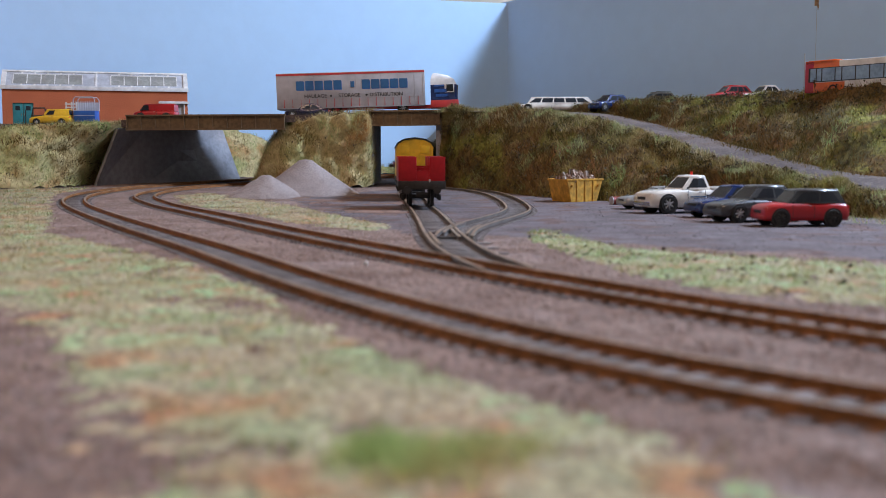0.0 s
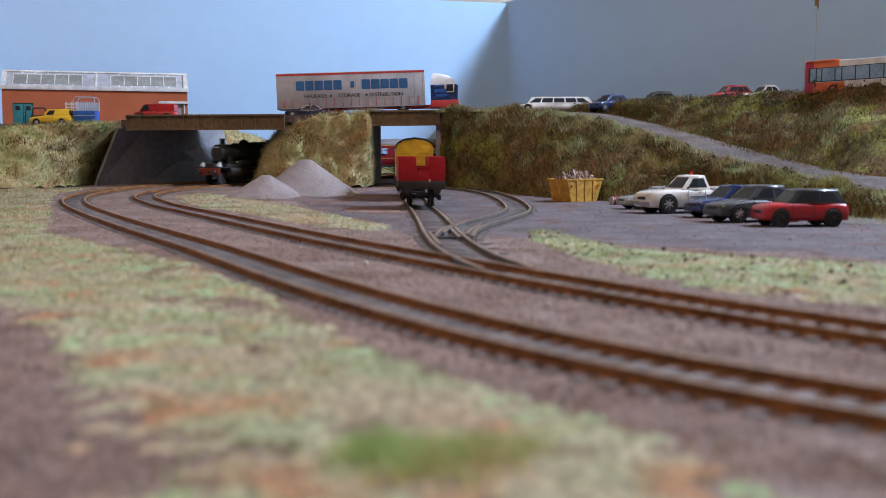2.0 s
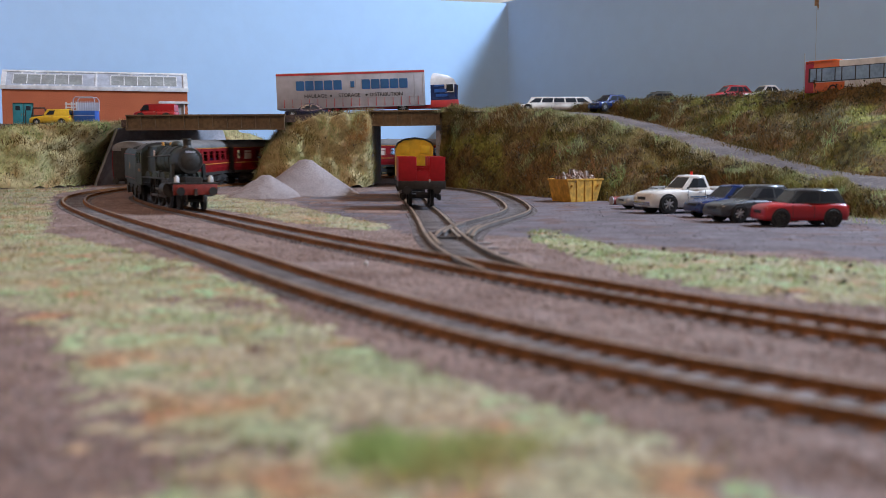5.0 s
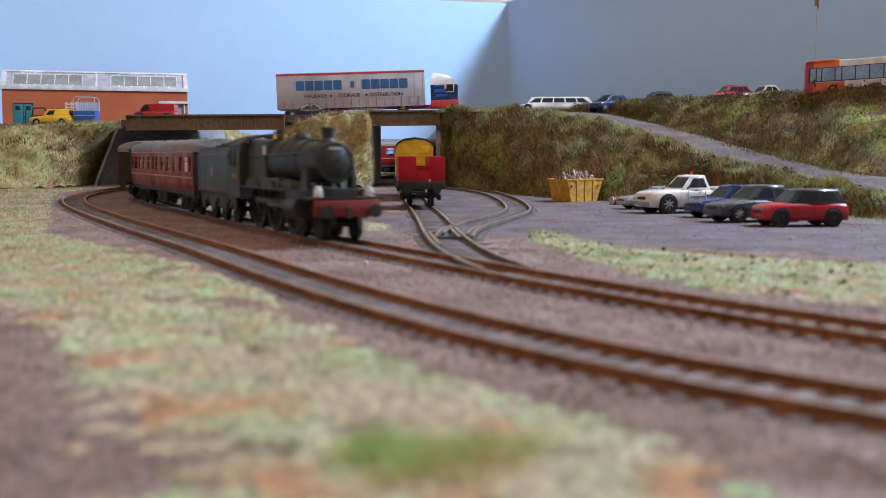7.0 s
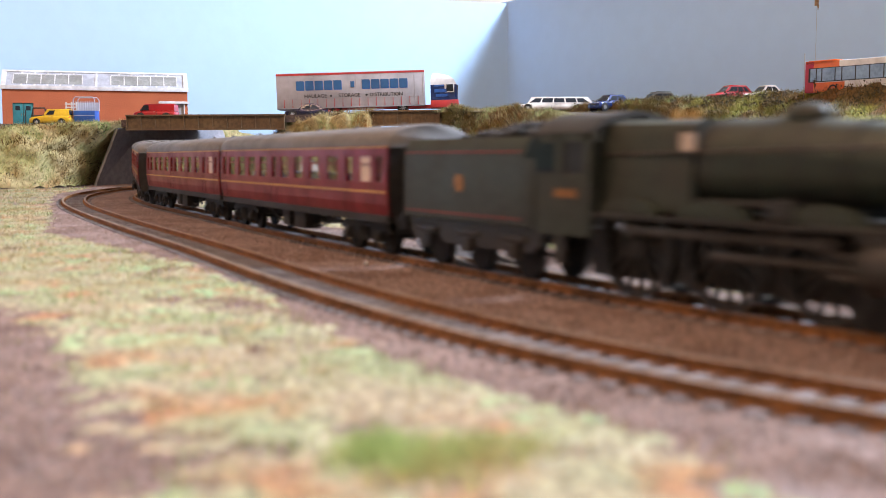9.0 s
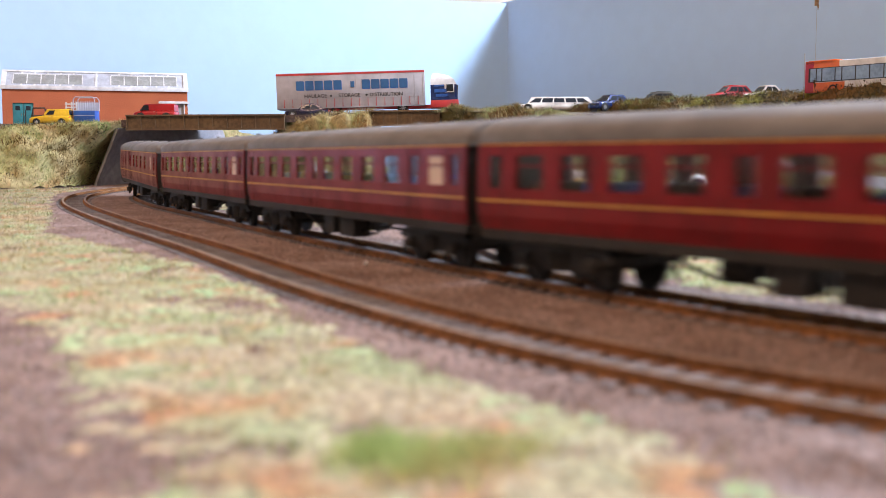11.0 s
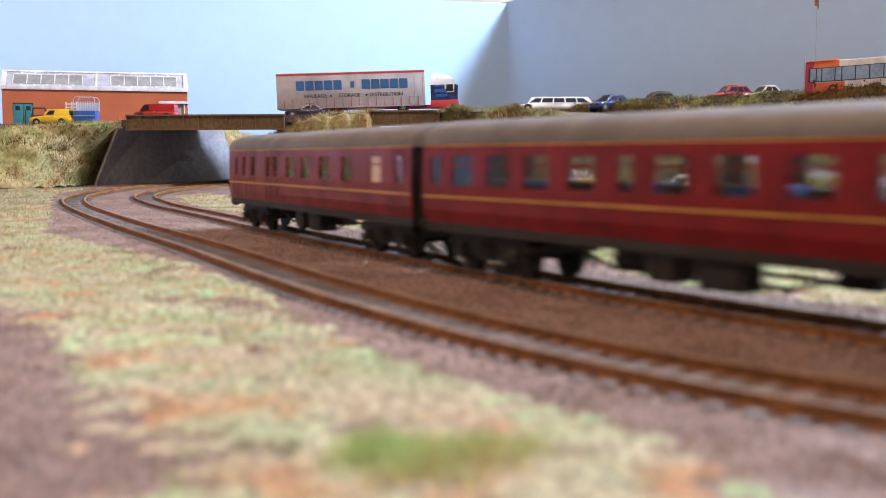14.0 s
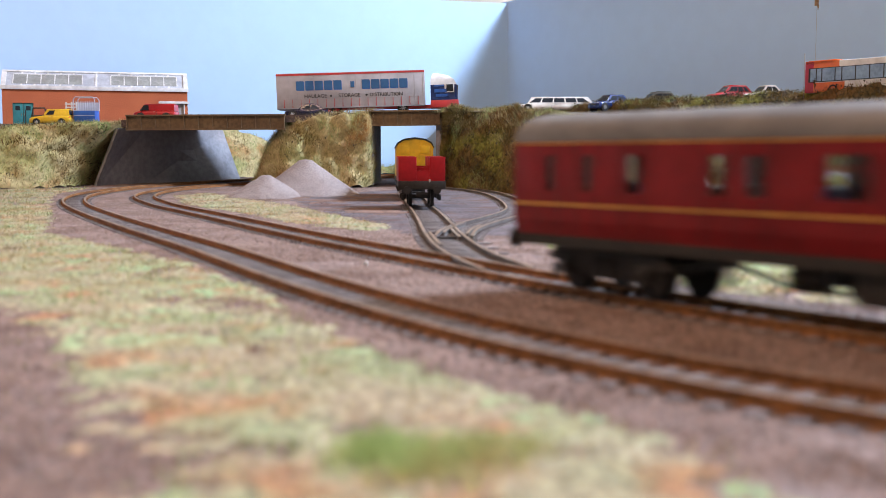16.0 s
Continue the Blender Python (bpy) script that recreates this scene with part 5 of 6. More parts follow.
    part("shutter_hood", bm, "white", th)
    for x in (211.5, 241.5):
        bm = B()
        box(bm, (x, 0, 16), (1.6, 1.4, 32))
        part("door_jamb", bm, "white", th, smooth=0)


factory()


def cage_trailer():
    th = thing("cage_trailer", at(-452, 1335, 82), "blue box trailer with a pale wire cage above", "trailer")
    bm = B()
    box(bm, (0, 0, 8), (27, 18, 14), 0.4)
    part("box_body", bm, "trailerblue", th)
    bm = B()
    box(bm, (0, -9.1, 9), (26, 0.5, 0.8))
    part("rib", bm, "palegrey", th, smooth=0)
    for k in range(10):
        bm = B()
        cyl(bm, (-13 + k * 2.9, -8.6, 15), (-13 + k * 2.9, -8.6, 27), 0.45, seg=6)
        part("bar", bm, "palegrey", th)
    bm = B()
    pts = [(-13.5, 15), (-13.5, 29), (-11, 32), (11, 32), (13.5, 29), (13.5, 15)]
    for y in (-8.6, 8.6):
        for a, b in zip(pts, pts[1:]):
            cyl(bm, (a[0], y, a[1]), (b[0], y, b[1]), 0.6, seg=6)
    box(bm, (0, 8.6, 20), (26, 0.6, 12))
    part("hoop", bm, "palegrey", th)
    for x in (-8, 8):
        for y in (-7, 7):
            wheel(th, x, y, 3.0, 2.4)


def pallet_rack():
    th = thing("pallet_stack", at(-477, 1352, 81.5), "white slatted pallet leaning by the factory wall", "pallet")
    for k in range(6):
        bm = B()
        box(bm, (0, 0, 4 + k * 4.2), (16, 1.2, 1.6))
        part("slat", bm, "white", th, smooth=0)
    for x in (-7, 0, 7):
        bm = B()
        box(bm, (x, 1.0, 14), (1.4, 1.2, 27))
        part("upright", bm, "white", th, smooth=0)


def black_frame():
    th = thing("metal_stand", at(-520, 1352, 81.5), "black metal stand beside the yellow van", "stand")
    for a, b in (((-10, 0, 0), (-6, 0, 20)), ((12, 0, 0), (9, 0, 20)), ((-6, 0, 20), (9, 0, 20)), ((-8, 0, 10), (10, 0, 10)), ((-16, 0, 0), (-16, 0, 18))):
        bm = B()
        cyl(bm, a, b, 0.8, seg=8)
        part("bar", bm, "black", th)


cage_trailer()
pallet_rack()
black_frame()


def wagon(name, y, label, width, length, floor):
    s = float(np.interp(-y, -SIDING.q[:, 1], SIDING.l))
    p, t = SIDING.pos(s), SIDING.tan(s)
    th = thing(name, at(p[0], p[1], p[2], math.degrees(math.atan2(t[1], t[0]))), label, "railway wagon", "wagons on the siding")
    bm = B()
    box(bm, (0, 0, floor - 2.5), (length, width, 5), 0.4)
    part("underframe", bm, "underframe", th)
    for e in (-1, 1):
        bm = B()
        box(bm, (e * length / 2, 0, floor - 2.8), (1.6, width + 0.5, 6.5), 0.5)
        part("buffer_beam", bm, "underframe", th)
        for yy in (-11.5, 11.5):
            bm = B()
            cyl(bm, (e * length / 2, yy, 13), (e * (length / 2 + 5), yy, 13), 1.5, seg=10)
            cyl(bm, (e * (length / 2 + 5), yy, 13), (e * (length / 2 + 6), yy, 13), 3.0, seg=14)
            part("buffer", bm, "underframe", th)
        bm = B()
        box(bm, (e * (length / 2 + 4), 0, 9), (8, 9, 1.4))
        box(bm, (e * (length / 2 + 7.5), 0, 10), (1, 9, 3))
        part("coupling", bm, "underframe", th, smooth=0)
    for x in (-length * 0.3, length * 0.3):
        wheelset(7.0, th, x)
        for yy in (-13, 13):
            bm = B()
            prism(bm, [(x - 7, 14), (x + 7, 14), (x + 3.5, 5.5), (x - 3.5, 5.5)], yy - 0.8, yy + 0.8)
            box(bm, (x, yy * 1.1, 7), (4.5, 2.4, 4.5), 0.4)
            part("axlebox", bm, "underframe", th)
    return th


def red_wagon():
    th = wagon("ballast_wagon", 838, "red open wagon with two box ends on a black underframe", 36, 66, 19.5)
    for yy, w in ((-11, 14), (12, 12)):
        for x0, x1, z1 in ((21, 33, 38.5), (-33, -5, 39), (-4, 20, 38)):
            bm = B()
            box(bm, ((x0 + x1) / 2, yy, (19.5 + z1) / 2), (x1 - x0, w, z1 - 19.5), 0.35)
            part("box_end", bm, "wagonred", th)
    bm = B()
    box(bm, (-2, 1, 24.9), (60, 10.2, 10.8), 0.3)
    box(bm, (31.2, 1, 23.6), (3, 10.2, 8.2), 0.3)
    part("centre_wall", bm, "wagonred", th)
    bm = B()
    for x in (24, 10, -20):
        box(bm, (x, 1, 30.6), (3, 9.8, 1.4))
    part("centre_rib", bm, "wagonred", th, smooth=0)
    bm = B()
    box(bm, (33.5, 6, 20), (0.6, 1.3, 2.4), 0.2)
    part("lamp_bracket", bm, "white", th)


def yellow_van():
    th = wagon("box_van", 985, "yellow box van with a black arched roof on the siding", 33, 110, 18)
    bm = B()
    prof = [(-16.4, 18), (16.4, 18), (16.4, 44), (14.5, 47.4), (9, 50.2), (0, 51.5), (-9, 50.2), (-14.5, 47.4), (-16.4, 44)]
    prism(bm, prof, -55, 55, axis="x")
    bd = part("body", bm, "yellow", th, smooth=0)
    bm = B()
    rp = [(-17, 43.6), (-15, 47.6), (-9.2, 50.7), (0, 52), (9.2, 50.7), (15, 47.6), (17, 43.6)]
    prism(bm, rp + [(y, z + 0.9) for y, z in rp[::-1]], -56, 56, axis="x")
    part("roof", bm, "black", th)
    for yy, z, w, h in ((-9, 42, 8.5, 7), (9, 42, 8.5, 7)):
        bm = B()
        box(bm, (55.3, yy, z), (0.7, w, h), 0.15)
        part("end_panel", bm, "yellow", bd)
    for yy in (-15.5, -4, 4, 15.5):
        bm = B()
        box(bm, (55.6, yy, 31), (0.9, 1.0, 25))
        part("end_post", bm, "yellow", bd, smooth=0)
    for z in (36.5, 24):
        bm = B()
        box(bm, (55.5, 0, z), (0.6, 31, 0.8))
        part("end_rail", bm, "yellow", bd, smooth=0)


red_wagon()
yellow_van()


def skip():
    th = thing("rubble_skip", at(118, 932, -1.2, 35) @ Matrix.Diagonal((1.06, 1.0, 1.22, 1)), "ochre yellow builder's skip heaped with rubble", "skip")
    bm = B()
    prof_o = [(-15, 0), (13, 0), (20, 16.5), (-20, 16.5)]
    prof_i = [(-14.2, 1.2), (12.2, 1.2), (18.8, 16.5), (-18.8, 16.5)]
    for yy in (-12, 12):
        prism(bm, prof_o, yy - 0.6, yy + 0.6)
    loft(bm, [[(-15, y, 0), (13, y, 0), (13, y, 1.2), (-15, y, 1.2)] for y in (-11.4, 11.4)])
    loft(bm, [[(13, y, 0), (20, y, 16.5), (18.8, y, 16.5), (11.8, y, 0)] for y in (-11.4, 11.4)])
    loft(bm, [[(-15, y, 0), (-20, y, 16.5), (-18.8, y, 16.5), (-13.8, y, 0)] for y in (-11.4, 11.4)])
    part("shell", bm, "skip", th, smooth=0)
    for yy in (-12.4, 12.4):
        bm = B()
        box(bm, (0, yy, 16.2), (41, 1.4, 1.4), 0.3)
        part("rim", bm, "skip", th)
        for x in (-9, 0, 9):
            bm = B()
            box(bm, (x, yy * 1.03, 8), (1.2, 1.0, 15))
            part("rib", bm, "skip", th, smooth=0)
        for x in (-15, 14):
            bm = B()
            cyl(bm, (x, yy, 12), (x, yy * 1.18, 12), 0.9, seg=8)
            part("lifting_lug", bm, "skip", th)
    rng = random.Random(7)
    bm = B()
    for k in range(190):
        x, y = rng.uniform(-17, 17), rng.uniform(-10, 10)
        z = 13 + 8.5 * (1 - (x / 20) ** 2) * (1 - (y / 14) ** 2) * rng.uniform(0.5, 1.05)
        r = bmesh.ops.create_cube(bm, size=1.0)
        mm = Matrix.Translation((x, y, z)) @ Euler((rng.uniform(0, 3), rng.uniform(0, 3), rng.uniform(0, 3))).to_matrix().to_4x4() @ Matrix.Diagonal((rng.uniform(1.5, 7.5), rng.uniform(1.2, 3.0), rng.uniform(0.8, 2.6), 1))
        bmesh.ops.transform(bm, matrix=mm, verts=r["verts"])
    tagged(part("rubble", bm, "rust", None, smooth=0, m=at(118, 932, -1.2, 35) @ Matrix.Diagonal((1.06, 1.0, 1.22, 1))), "heap of brown and grey rubble filling the skip", "rubble", kind="stuff")


skip()


def drum():
    th = thing("oil_drum", at(147, 884, 1.4, 20), "small red drum lying by the bank foot", "drum")
    bm = B()
    cyl(bm, (-5, 0, 0), (5, 0, 0), 3.6, seg=20)
    body = part("shell", bm, "bufferred", th)
    for x in (-5, -1.7, 1.7, 5):
        bm = B()
        cyl(bm, (x - 0.3, 0, 0), (x + 0.3, 0, 0), 3.9, seg=20)
        part("hoop", bm, "bufferred" if abs(x) < 5 else "steelgrey", body)


drum()


def pile(x, y, r, h, seed, rx=1.0):
    rng = np.random.RandomState(seed)
    v, f = [], []
    n, m = 44, 16
    zb = ground_z(x, y)
    for j in range(m + 1):
        q = j / m
        for i in range(n):
            a = 2 * math.pi * i / n
            rr_ = r * q * (1 + 0.10 * noise.noise((math.cos(a) * 1.5 + seed, math.sin(a) * 1.5, 0)))
            z = h * ((1 - q) ** 1.05 if q > 0.12 else 1 - q * 0.75 - 0.06 * 0) + 0.9 * noise.noise((math.cos(a) * q * 6, math.sin(a) * q * 6, seed))
            if q <= 0.12:
                z = h * (0.874 + 0.03 * (1 - q / 0.12)) + 0.5 * noise.noise((i, j, seed))
            v.append((x + rx * rr_ * math.cos(a), y + rr_ * math.sin(a), zb - 0.6 + z))
    for j in range(m):
        for i in range(n):
            f.append((j * n + i, j * n + (i + 1) % n, (j + 1) * n + (i + 1) % n, (j + 1) * n + i))
    tagged(raw("gravel_heap", v, f, "gravel", smooth=True), "conical heap of pale grey-pink gravel beside the tracks", "gravel heap", "gravel heaps")


def stones(name, pts, r0, r1, rng, material, label):
    base = np.array([(1, 0, 0), (-1, 0, 0), (0, 1, 0), (0, -1, 0), (0, 0, 1), (0, 0, -1)], float)
    tri = [(0, 2, 4), (2, 1, 4), (1, 3, 4), (3, 0, 4), (2, 0, 5), (1, 2, 5), (3, 1, 5), (0, 3, 5)]
    n = len(pts)
    sc = rng.uniform(r0, r1, (n, 1, 1)) * rng.uniform(0.6, 1.2, (n, 1, 3))
    a = rng.uniform(0, 6.28, n)
    ca, sa = np.cos(a)[:, None], np.sin(a)[:, None]
    q = base[None] * sc
    x = q[..., 0] * ca - q[..., 1] * sa
    y = q[..., 0] * sa + q[..., 1] * ca
    v = np.stack([x, y, q[..., 2]], -1) + np.asarray(pts)[:, None]
    f = (np.arange(n)[:, None, None] * 6 + np.array(tri)[None]).reshape(-1, 3)
    return tagged(raw(name, v.reshape(-1, 3), f.tolist(), material), label, "gravel", kind="stuff")


pile(-137, 1045, 54, 39, 3, 1.05)
pile(-168, 995, 34, 24, 5, 1.1)


def wall_chip():
    """Bare wood at a board joint, high on the side backscene."""
    t = np.array([-0.572, 0.820])
    p = np.array([760.0, 760.0]) + t * 572
    n = np.array([-0.820, -0.572])
    a = math.degrees(math.atan2(t[1], t[0]))
    bm = B()
    box(bm, (0, 0, 0), (0.35, 0.4, 160))
    tagged(part("board_joint", bm, "steelgrey", m=at(p[0], p[1], 150, a), smooth=0), "thin vertical joint in the painted backscene", "joint", kind="structure")
    bm = B()
    prism(bm, [(-3, 0), (3, 0), (3.4, 20), (-3.4, 20), (-1.6, -5)], -0.4, 0.4)
    tagged(part("wood_chip", bm, "wood", m=at(p[0] + n[0] * 0.2, p[1] + n[1] * 0.2, 213, a), smooth=0), "patch of bare wood on the painted backscene", "wood patch", kind="structure")


wall_chip()

# ---- grass and scatter ----


def blades(name, pts, nrm, l0, l1, w, lean, material, label, seed):
    """Fine grass fibres, one narrow triangle each."""
    rng = np.random.RandomState(seed)
    n = len(pts)
    d = nrm * 0.55 + np.array([0, 0, 0.5]) + rng.normal(0, lean, (n, 3))
    d[:, 2] = np.abs(d[:, 2]) * 0.8 + 0.12
    d /= np.linalg.norm(d, axis=1)[:, None]
    ln = rng.uniform(l0, l1, (n, 1))
    a = rng.uniform(0, 6.28, n)
    s = np.stack([np.cos(a), np.sin(a) * 0.4, np.zeros(n)], 1) * w / 2
    base = pts - d * 0.6
    v = np.stack([base - s, base + s, base + d * ln], 1).reshape(-1, 3)
    f = np.arange(3 * n).reshape(-1, 3).tolist()
    return tagged(raw(name, v, f, material), label, "grass", kind="stuff")


def on_sheet(g, n, rng, lo=0.0, hi=1.0):
    nv, nu, _ = g.shape
    u, v = rng.uniform(0, nu - 1.001, n), rng.uniform(lo * (nv - 1), hi * (nv - 1) - 0.001, n)
    i, j = u.astype(int), v.astype(int)
    fu, fv = (u - i)[:, None], (v - j)[:, None]
    a, b, c, d = g[j, i], g[j, i + 1], g[j + 1, i], g[j + 1, i + 1]
    p = (a * (1 - fu) + b * fu) * (1 - fv) + (c * (1 - fu) + d * fu) * fv
    nr = np.cross(b - a, c - a)
    nr /= np.linalg.norm(nr, axis=1)[:, None] + 1e-9
    nr *= np.where(nr[:, 1] > 0, -1, 1)[:, None]
    return p, nr


def nz(p, f, k=0.0):
    return np.array([noise.noise((x / f, y / f, z / f + k)) for x, y, z in p])


def clothe(key, n, kinds, seed, l0, l1, w, lean=0.45):
    """Covers a sheet with fibres; kinds: materials and the noise band in which each one grows."""
    rng = np.random.RandomState(seed)
    p, nr = on_sheet(SHEETS[key], n, rng)
    q = nz(p, 24, seed) + rng.normal(0, 0.10, n)
    for k, (material, lo, hi, label) in enumerate(kinds):
        m = (q >= lo) & (q < hi)
        blades("grass", p[m], nr[m], l0, l1, w, lean, material, label, seed + k)


PALE, DARK, GREEN = "pale straw static grass on a bank", "brown and olive static grass on a bank", "fresh green static grass on a bank"
clothe("left", 26000, [("grass_green", -9, -0.12, GREEN), ("grass_pale", -0.12, 0.25, PALE), ("grass_dark", 0.25, 9, DARK)], 11, 3, 8, 0.7)
clothe("mound", 24000, [("grass_green", -9, -0.32, GREEN), ("grass_pale", -0.32, 0.30, PALE), ("grass_dark", 0.30, 9, DARK)], 21, 3, 9, 0.65)
clothe("rear", 9000, [("grass_green", -9, -0.15, GREEN), ("grass_pale", -0.15, 0.2, PALE), ("grass_dark", 0.2, 9, DARK)], 31, 3, 8, 0.6)
clothe("right", 60000, [("grass_green", -9, -0.33, GREEN), ("grass_dark", -0.33, 0.22, DARK), ("grass_straw", 0.22, 9, PALE)], 41, 3, 9, 0.62)
clothe("upper", 60000, [("grass_green", -9, -0.45, GREEN), ("grass_dark", -0.45, 0.42, DARK), ("grass_straw", 0.42, 9, PALE)], 51, 3, 8, 0.62)
# paler grass along the crest of the lower bank
_r = np.random.RandomState(5)
_p, _n = on_sheet(SHEETS["right"], 17000, _r, 0.5, 0.85)
blades("crest_grass", _p, _n, 3, 8, 0.6, 0.5, "grass_pale", "pale straw static grass along a crest", 61)


def fringe(line, n, seed, spread, l0, l1, material, label):
    """Loose fibres along the edge of a road."""
    rng = np.random.RandomState(seed)
    q = spline([np.array(p, float) for p in line], 30)
    i = rng.uniform(0, len(q) - 1.01, n)
    k = i.astype(int)
    p = q[k] + (q[k + 1] - q[k]) * (i - k)[:, None]
    p[:, 0] += rng.normal(0, spread, n)
    p[:, 1] += rng.normal(0, spread, n)
    keep = nz(p, 16, seed) + rng.normal(0, 0.2, n) > -0.05
    p = p[keep]
    blades("road_edge_grass", p, np.tile(np.array([0, 0, 1.0]), (len(p), 1)), l0, l1, 0.55, 0.6, material, label, seed)


fringe(RAMP_IN, 9000, 64, 6, 2, 6, "grass_pale", "pale straw static grass along the road edge")
fringe(RAMP_IN, 5000, 65, 7, 2, 6, "grass_green", "green static grass along the road edge")
fringe(RAMP_OUT, 9000, 66, 6, 2, 6, "grass_dark", "brown static grass along the road edge")


def shrub(x, y, z, rx, n, seed):
    """A low straggling bush: twigs with small dark leaves."""
    rng = np.random.RandomState(seed)
    th = thing("shrub", at(x, y, z), "low dark straggling shrub beside the road", "shrub", "shrubs by the road")
    bm = B()
    tips = []
    for k in range(14):
        a = (rng.uniform(-rx, rx), rng.uniform(-4, 4), -1.5)
        b = (a[0] + rng.normal(0, 4), a[1] + rng.normal(0, 2), rng.uniform(3, 8.5))
        cyl(bm, a, b, 0.35, 0.15, seg=5)
        tips.append((a, b))
    part("twig", bm, "leaf", th)
    v = []
    for k in range(n):
        a, b = tips[rng.randint(len(tips))]
        c = np.array(a) + (np.array(b) - np.array(a)) * rng.uniform(0.35, 1.05) + rng.normal(0, 0.9, 3)
        e, g = rng.normal(0, 1, 3), rng.normal(0, 1, 3)
        e /= np.linalg.norm(e)
        g = np.cross(e, g)
        g /= np.linalg.norm(g)
        r = rng.uniform(0.6, 1.3)
        v += [c - e * r, c + g * r * 0.6, c + e * r, c - g * r * 0.6]
    raw("foliage", v, np.arange(4 * n).reshape(-1, 4).tolist(), "leaf", th)


shrub(-306, 1342, 83.5, 26, 260, 3)
shrub(300, 1092, 99.5, 14, 220, 4)
shrub(372, 1000, 103.5, 22, 420, 5)


def leaves(key, n, seed, lo, hi, thr, label):
    """Dark leafy scatter in clumps on a bank."""
    rng = np.random.RandomState(seed)
    p, nr = on_sheet(SHEETS[key], n, rng, lo, hi)
    m = nz(p, 12, seed) > thr
    p, nr = p[m], nr[m]
    p = p + nr * rng.uniform(1.5, 5.5, (len(p), 1)) + rng.normal(0, 0.8, p.shape)
    k = len(p)
    a = rng.normal(0, 1, (k, 3))
    a /= np.linalg.norm(a, axis=1)[:, None]
    b = np.cross(a, rng.normal(0, 1, (k, 3)))
    b /= np.linalg.norm(b, axis=1)[:, None]
    r = rng.uniform(0.6, 1.45, (k, 1))
    v = np.stack([p - a * r, p + b * r * 0.6, p + a * r, p - b * r * 0.6], 1).reshape(-1, 3)
    tagged(raw("leaf_scatter", v, np.arange(4 * k).reshape(-1, 4).tolist(), "leaf"), label, "foliage", kind="stuff")


leaves("right", 26000, 71, 0.0, 0.8, 0.17, "dark brown leafy undergrowth on a bank")
leaves("upper", 26000, 72, 0.45, 0.9, 0.06, "dark brown leafy undergrowth along a bank top")
leaves("upper", 16000, 75, 0.0, 0.5, 0.26, "dark brown leafy undergrowth on a bank")
leaves("left", 5000, 73, 0.0, 0.9, 0.30, "dark leafy undergrowth on a bank")
leaves("mound", 2500, 74, 0.0, 0.9, 0.36, "dark leafy undergrowth on a bank")


def clear_of_tracks(p, gap=15.0):
    ok = np.ones(len(p), bool)
    for line in (INNER, OUTER, SIDING, LOOP):
        q = line.q[::2]
        for c in range(0, len(p), 4000):
            d = ((p[c:c + 4000, None, :2] - q[None]) ** 2).sum(-1).min(1)
            ok[c:c + 4000] &= d > gap * gap
    return ok


def inside(p, poly):
    x, y = p[:, 0], p[:, 1]
    r = np.zeros(len(p), bool)
    for (x0, y0), (x1, y1) in zip(poly, poly[1:] + poly[:1]):
        c = ((y0 > y) != (y1 > y)) & (x < (x1 - x0) * (y - y0) / (y1 - y0 + 1e-9) + x0)
        r ^= c
    return r


def meadow(poly, n, seed, l0, l1, w, kinds, patch=26.0, bare=-0.15):
    rng = np.random.RandomState(seed)
    P_ = np.array(poly)
    p = np.stack([rng.uniform(P_[:, 0].min(), P_[:, 0].max(), n), rng.uniform(P_[:, 1].min(), P_[:, 1].max(), n)], 1)
    edge = 5.0 * nz(np.c_[p, np.zeros(n)], 9, seed)[:, None] + rng.normal(0, 1.6, (n, 2))
    p = p[inside(p + edge, [tuple(q) for q in poly])]
    p = p[clear_of_tracks(p)]
    p = np.c_[p, [ground_z(*q) + 0.1 for q in p]]
    q = nz(p, patch, seed)
    d = nz(p, patch * 0.5, seed + 9) + rng.normal(0, 0.25, len(p))
    keep = d > bare
    p, q = p[keep], q[keep] + rng.normal(0, 0.08, keep.sum())
    nr = np.tile(np.array([0, 0, 1.0]), (len(p), 1))
    for k, (material, lo, hi, label) in enumerate(kinds):
        m = (q >= lo) & (q < hi)
        if m.sum() > 5:
            blades("ground_grass", p[m], nr[m], l0, l1, w, 0.6, material, label, seed + k)


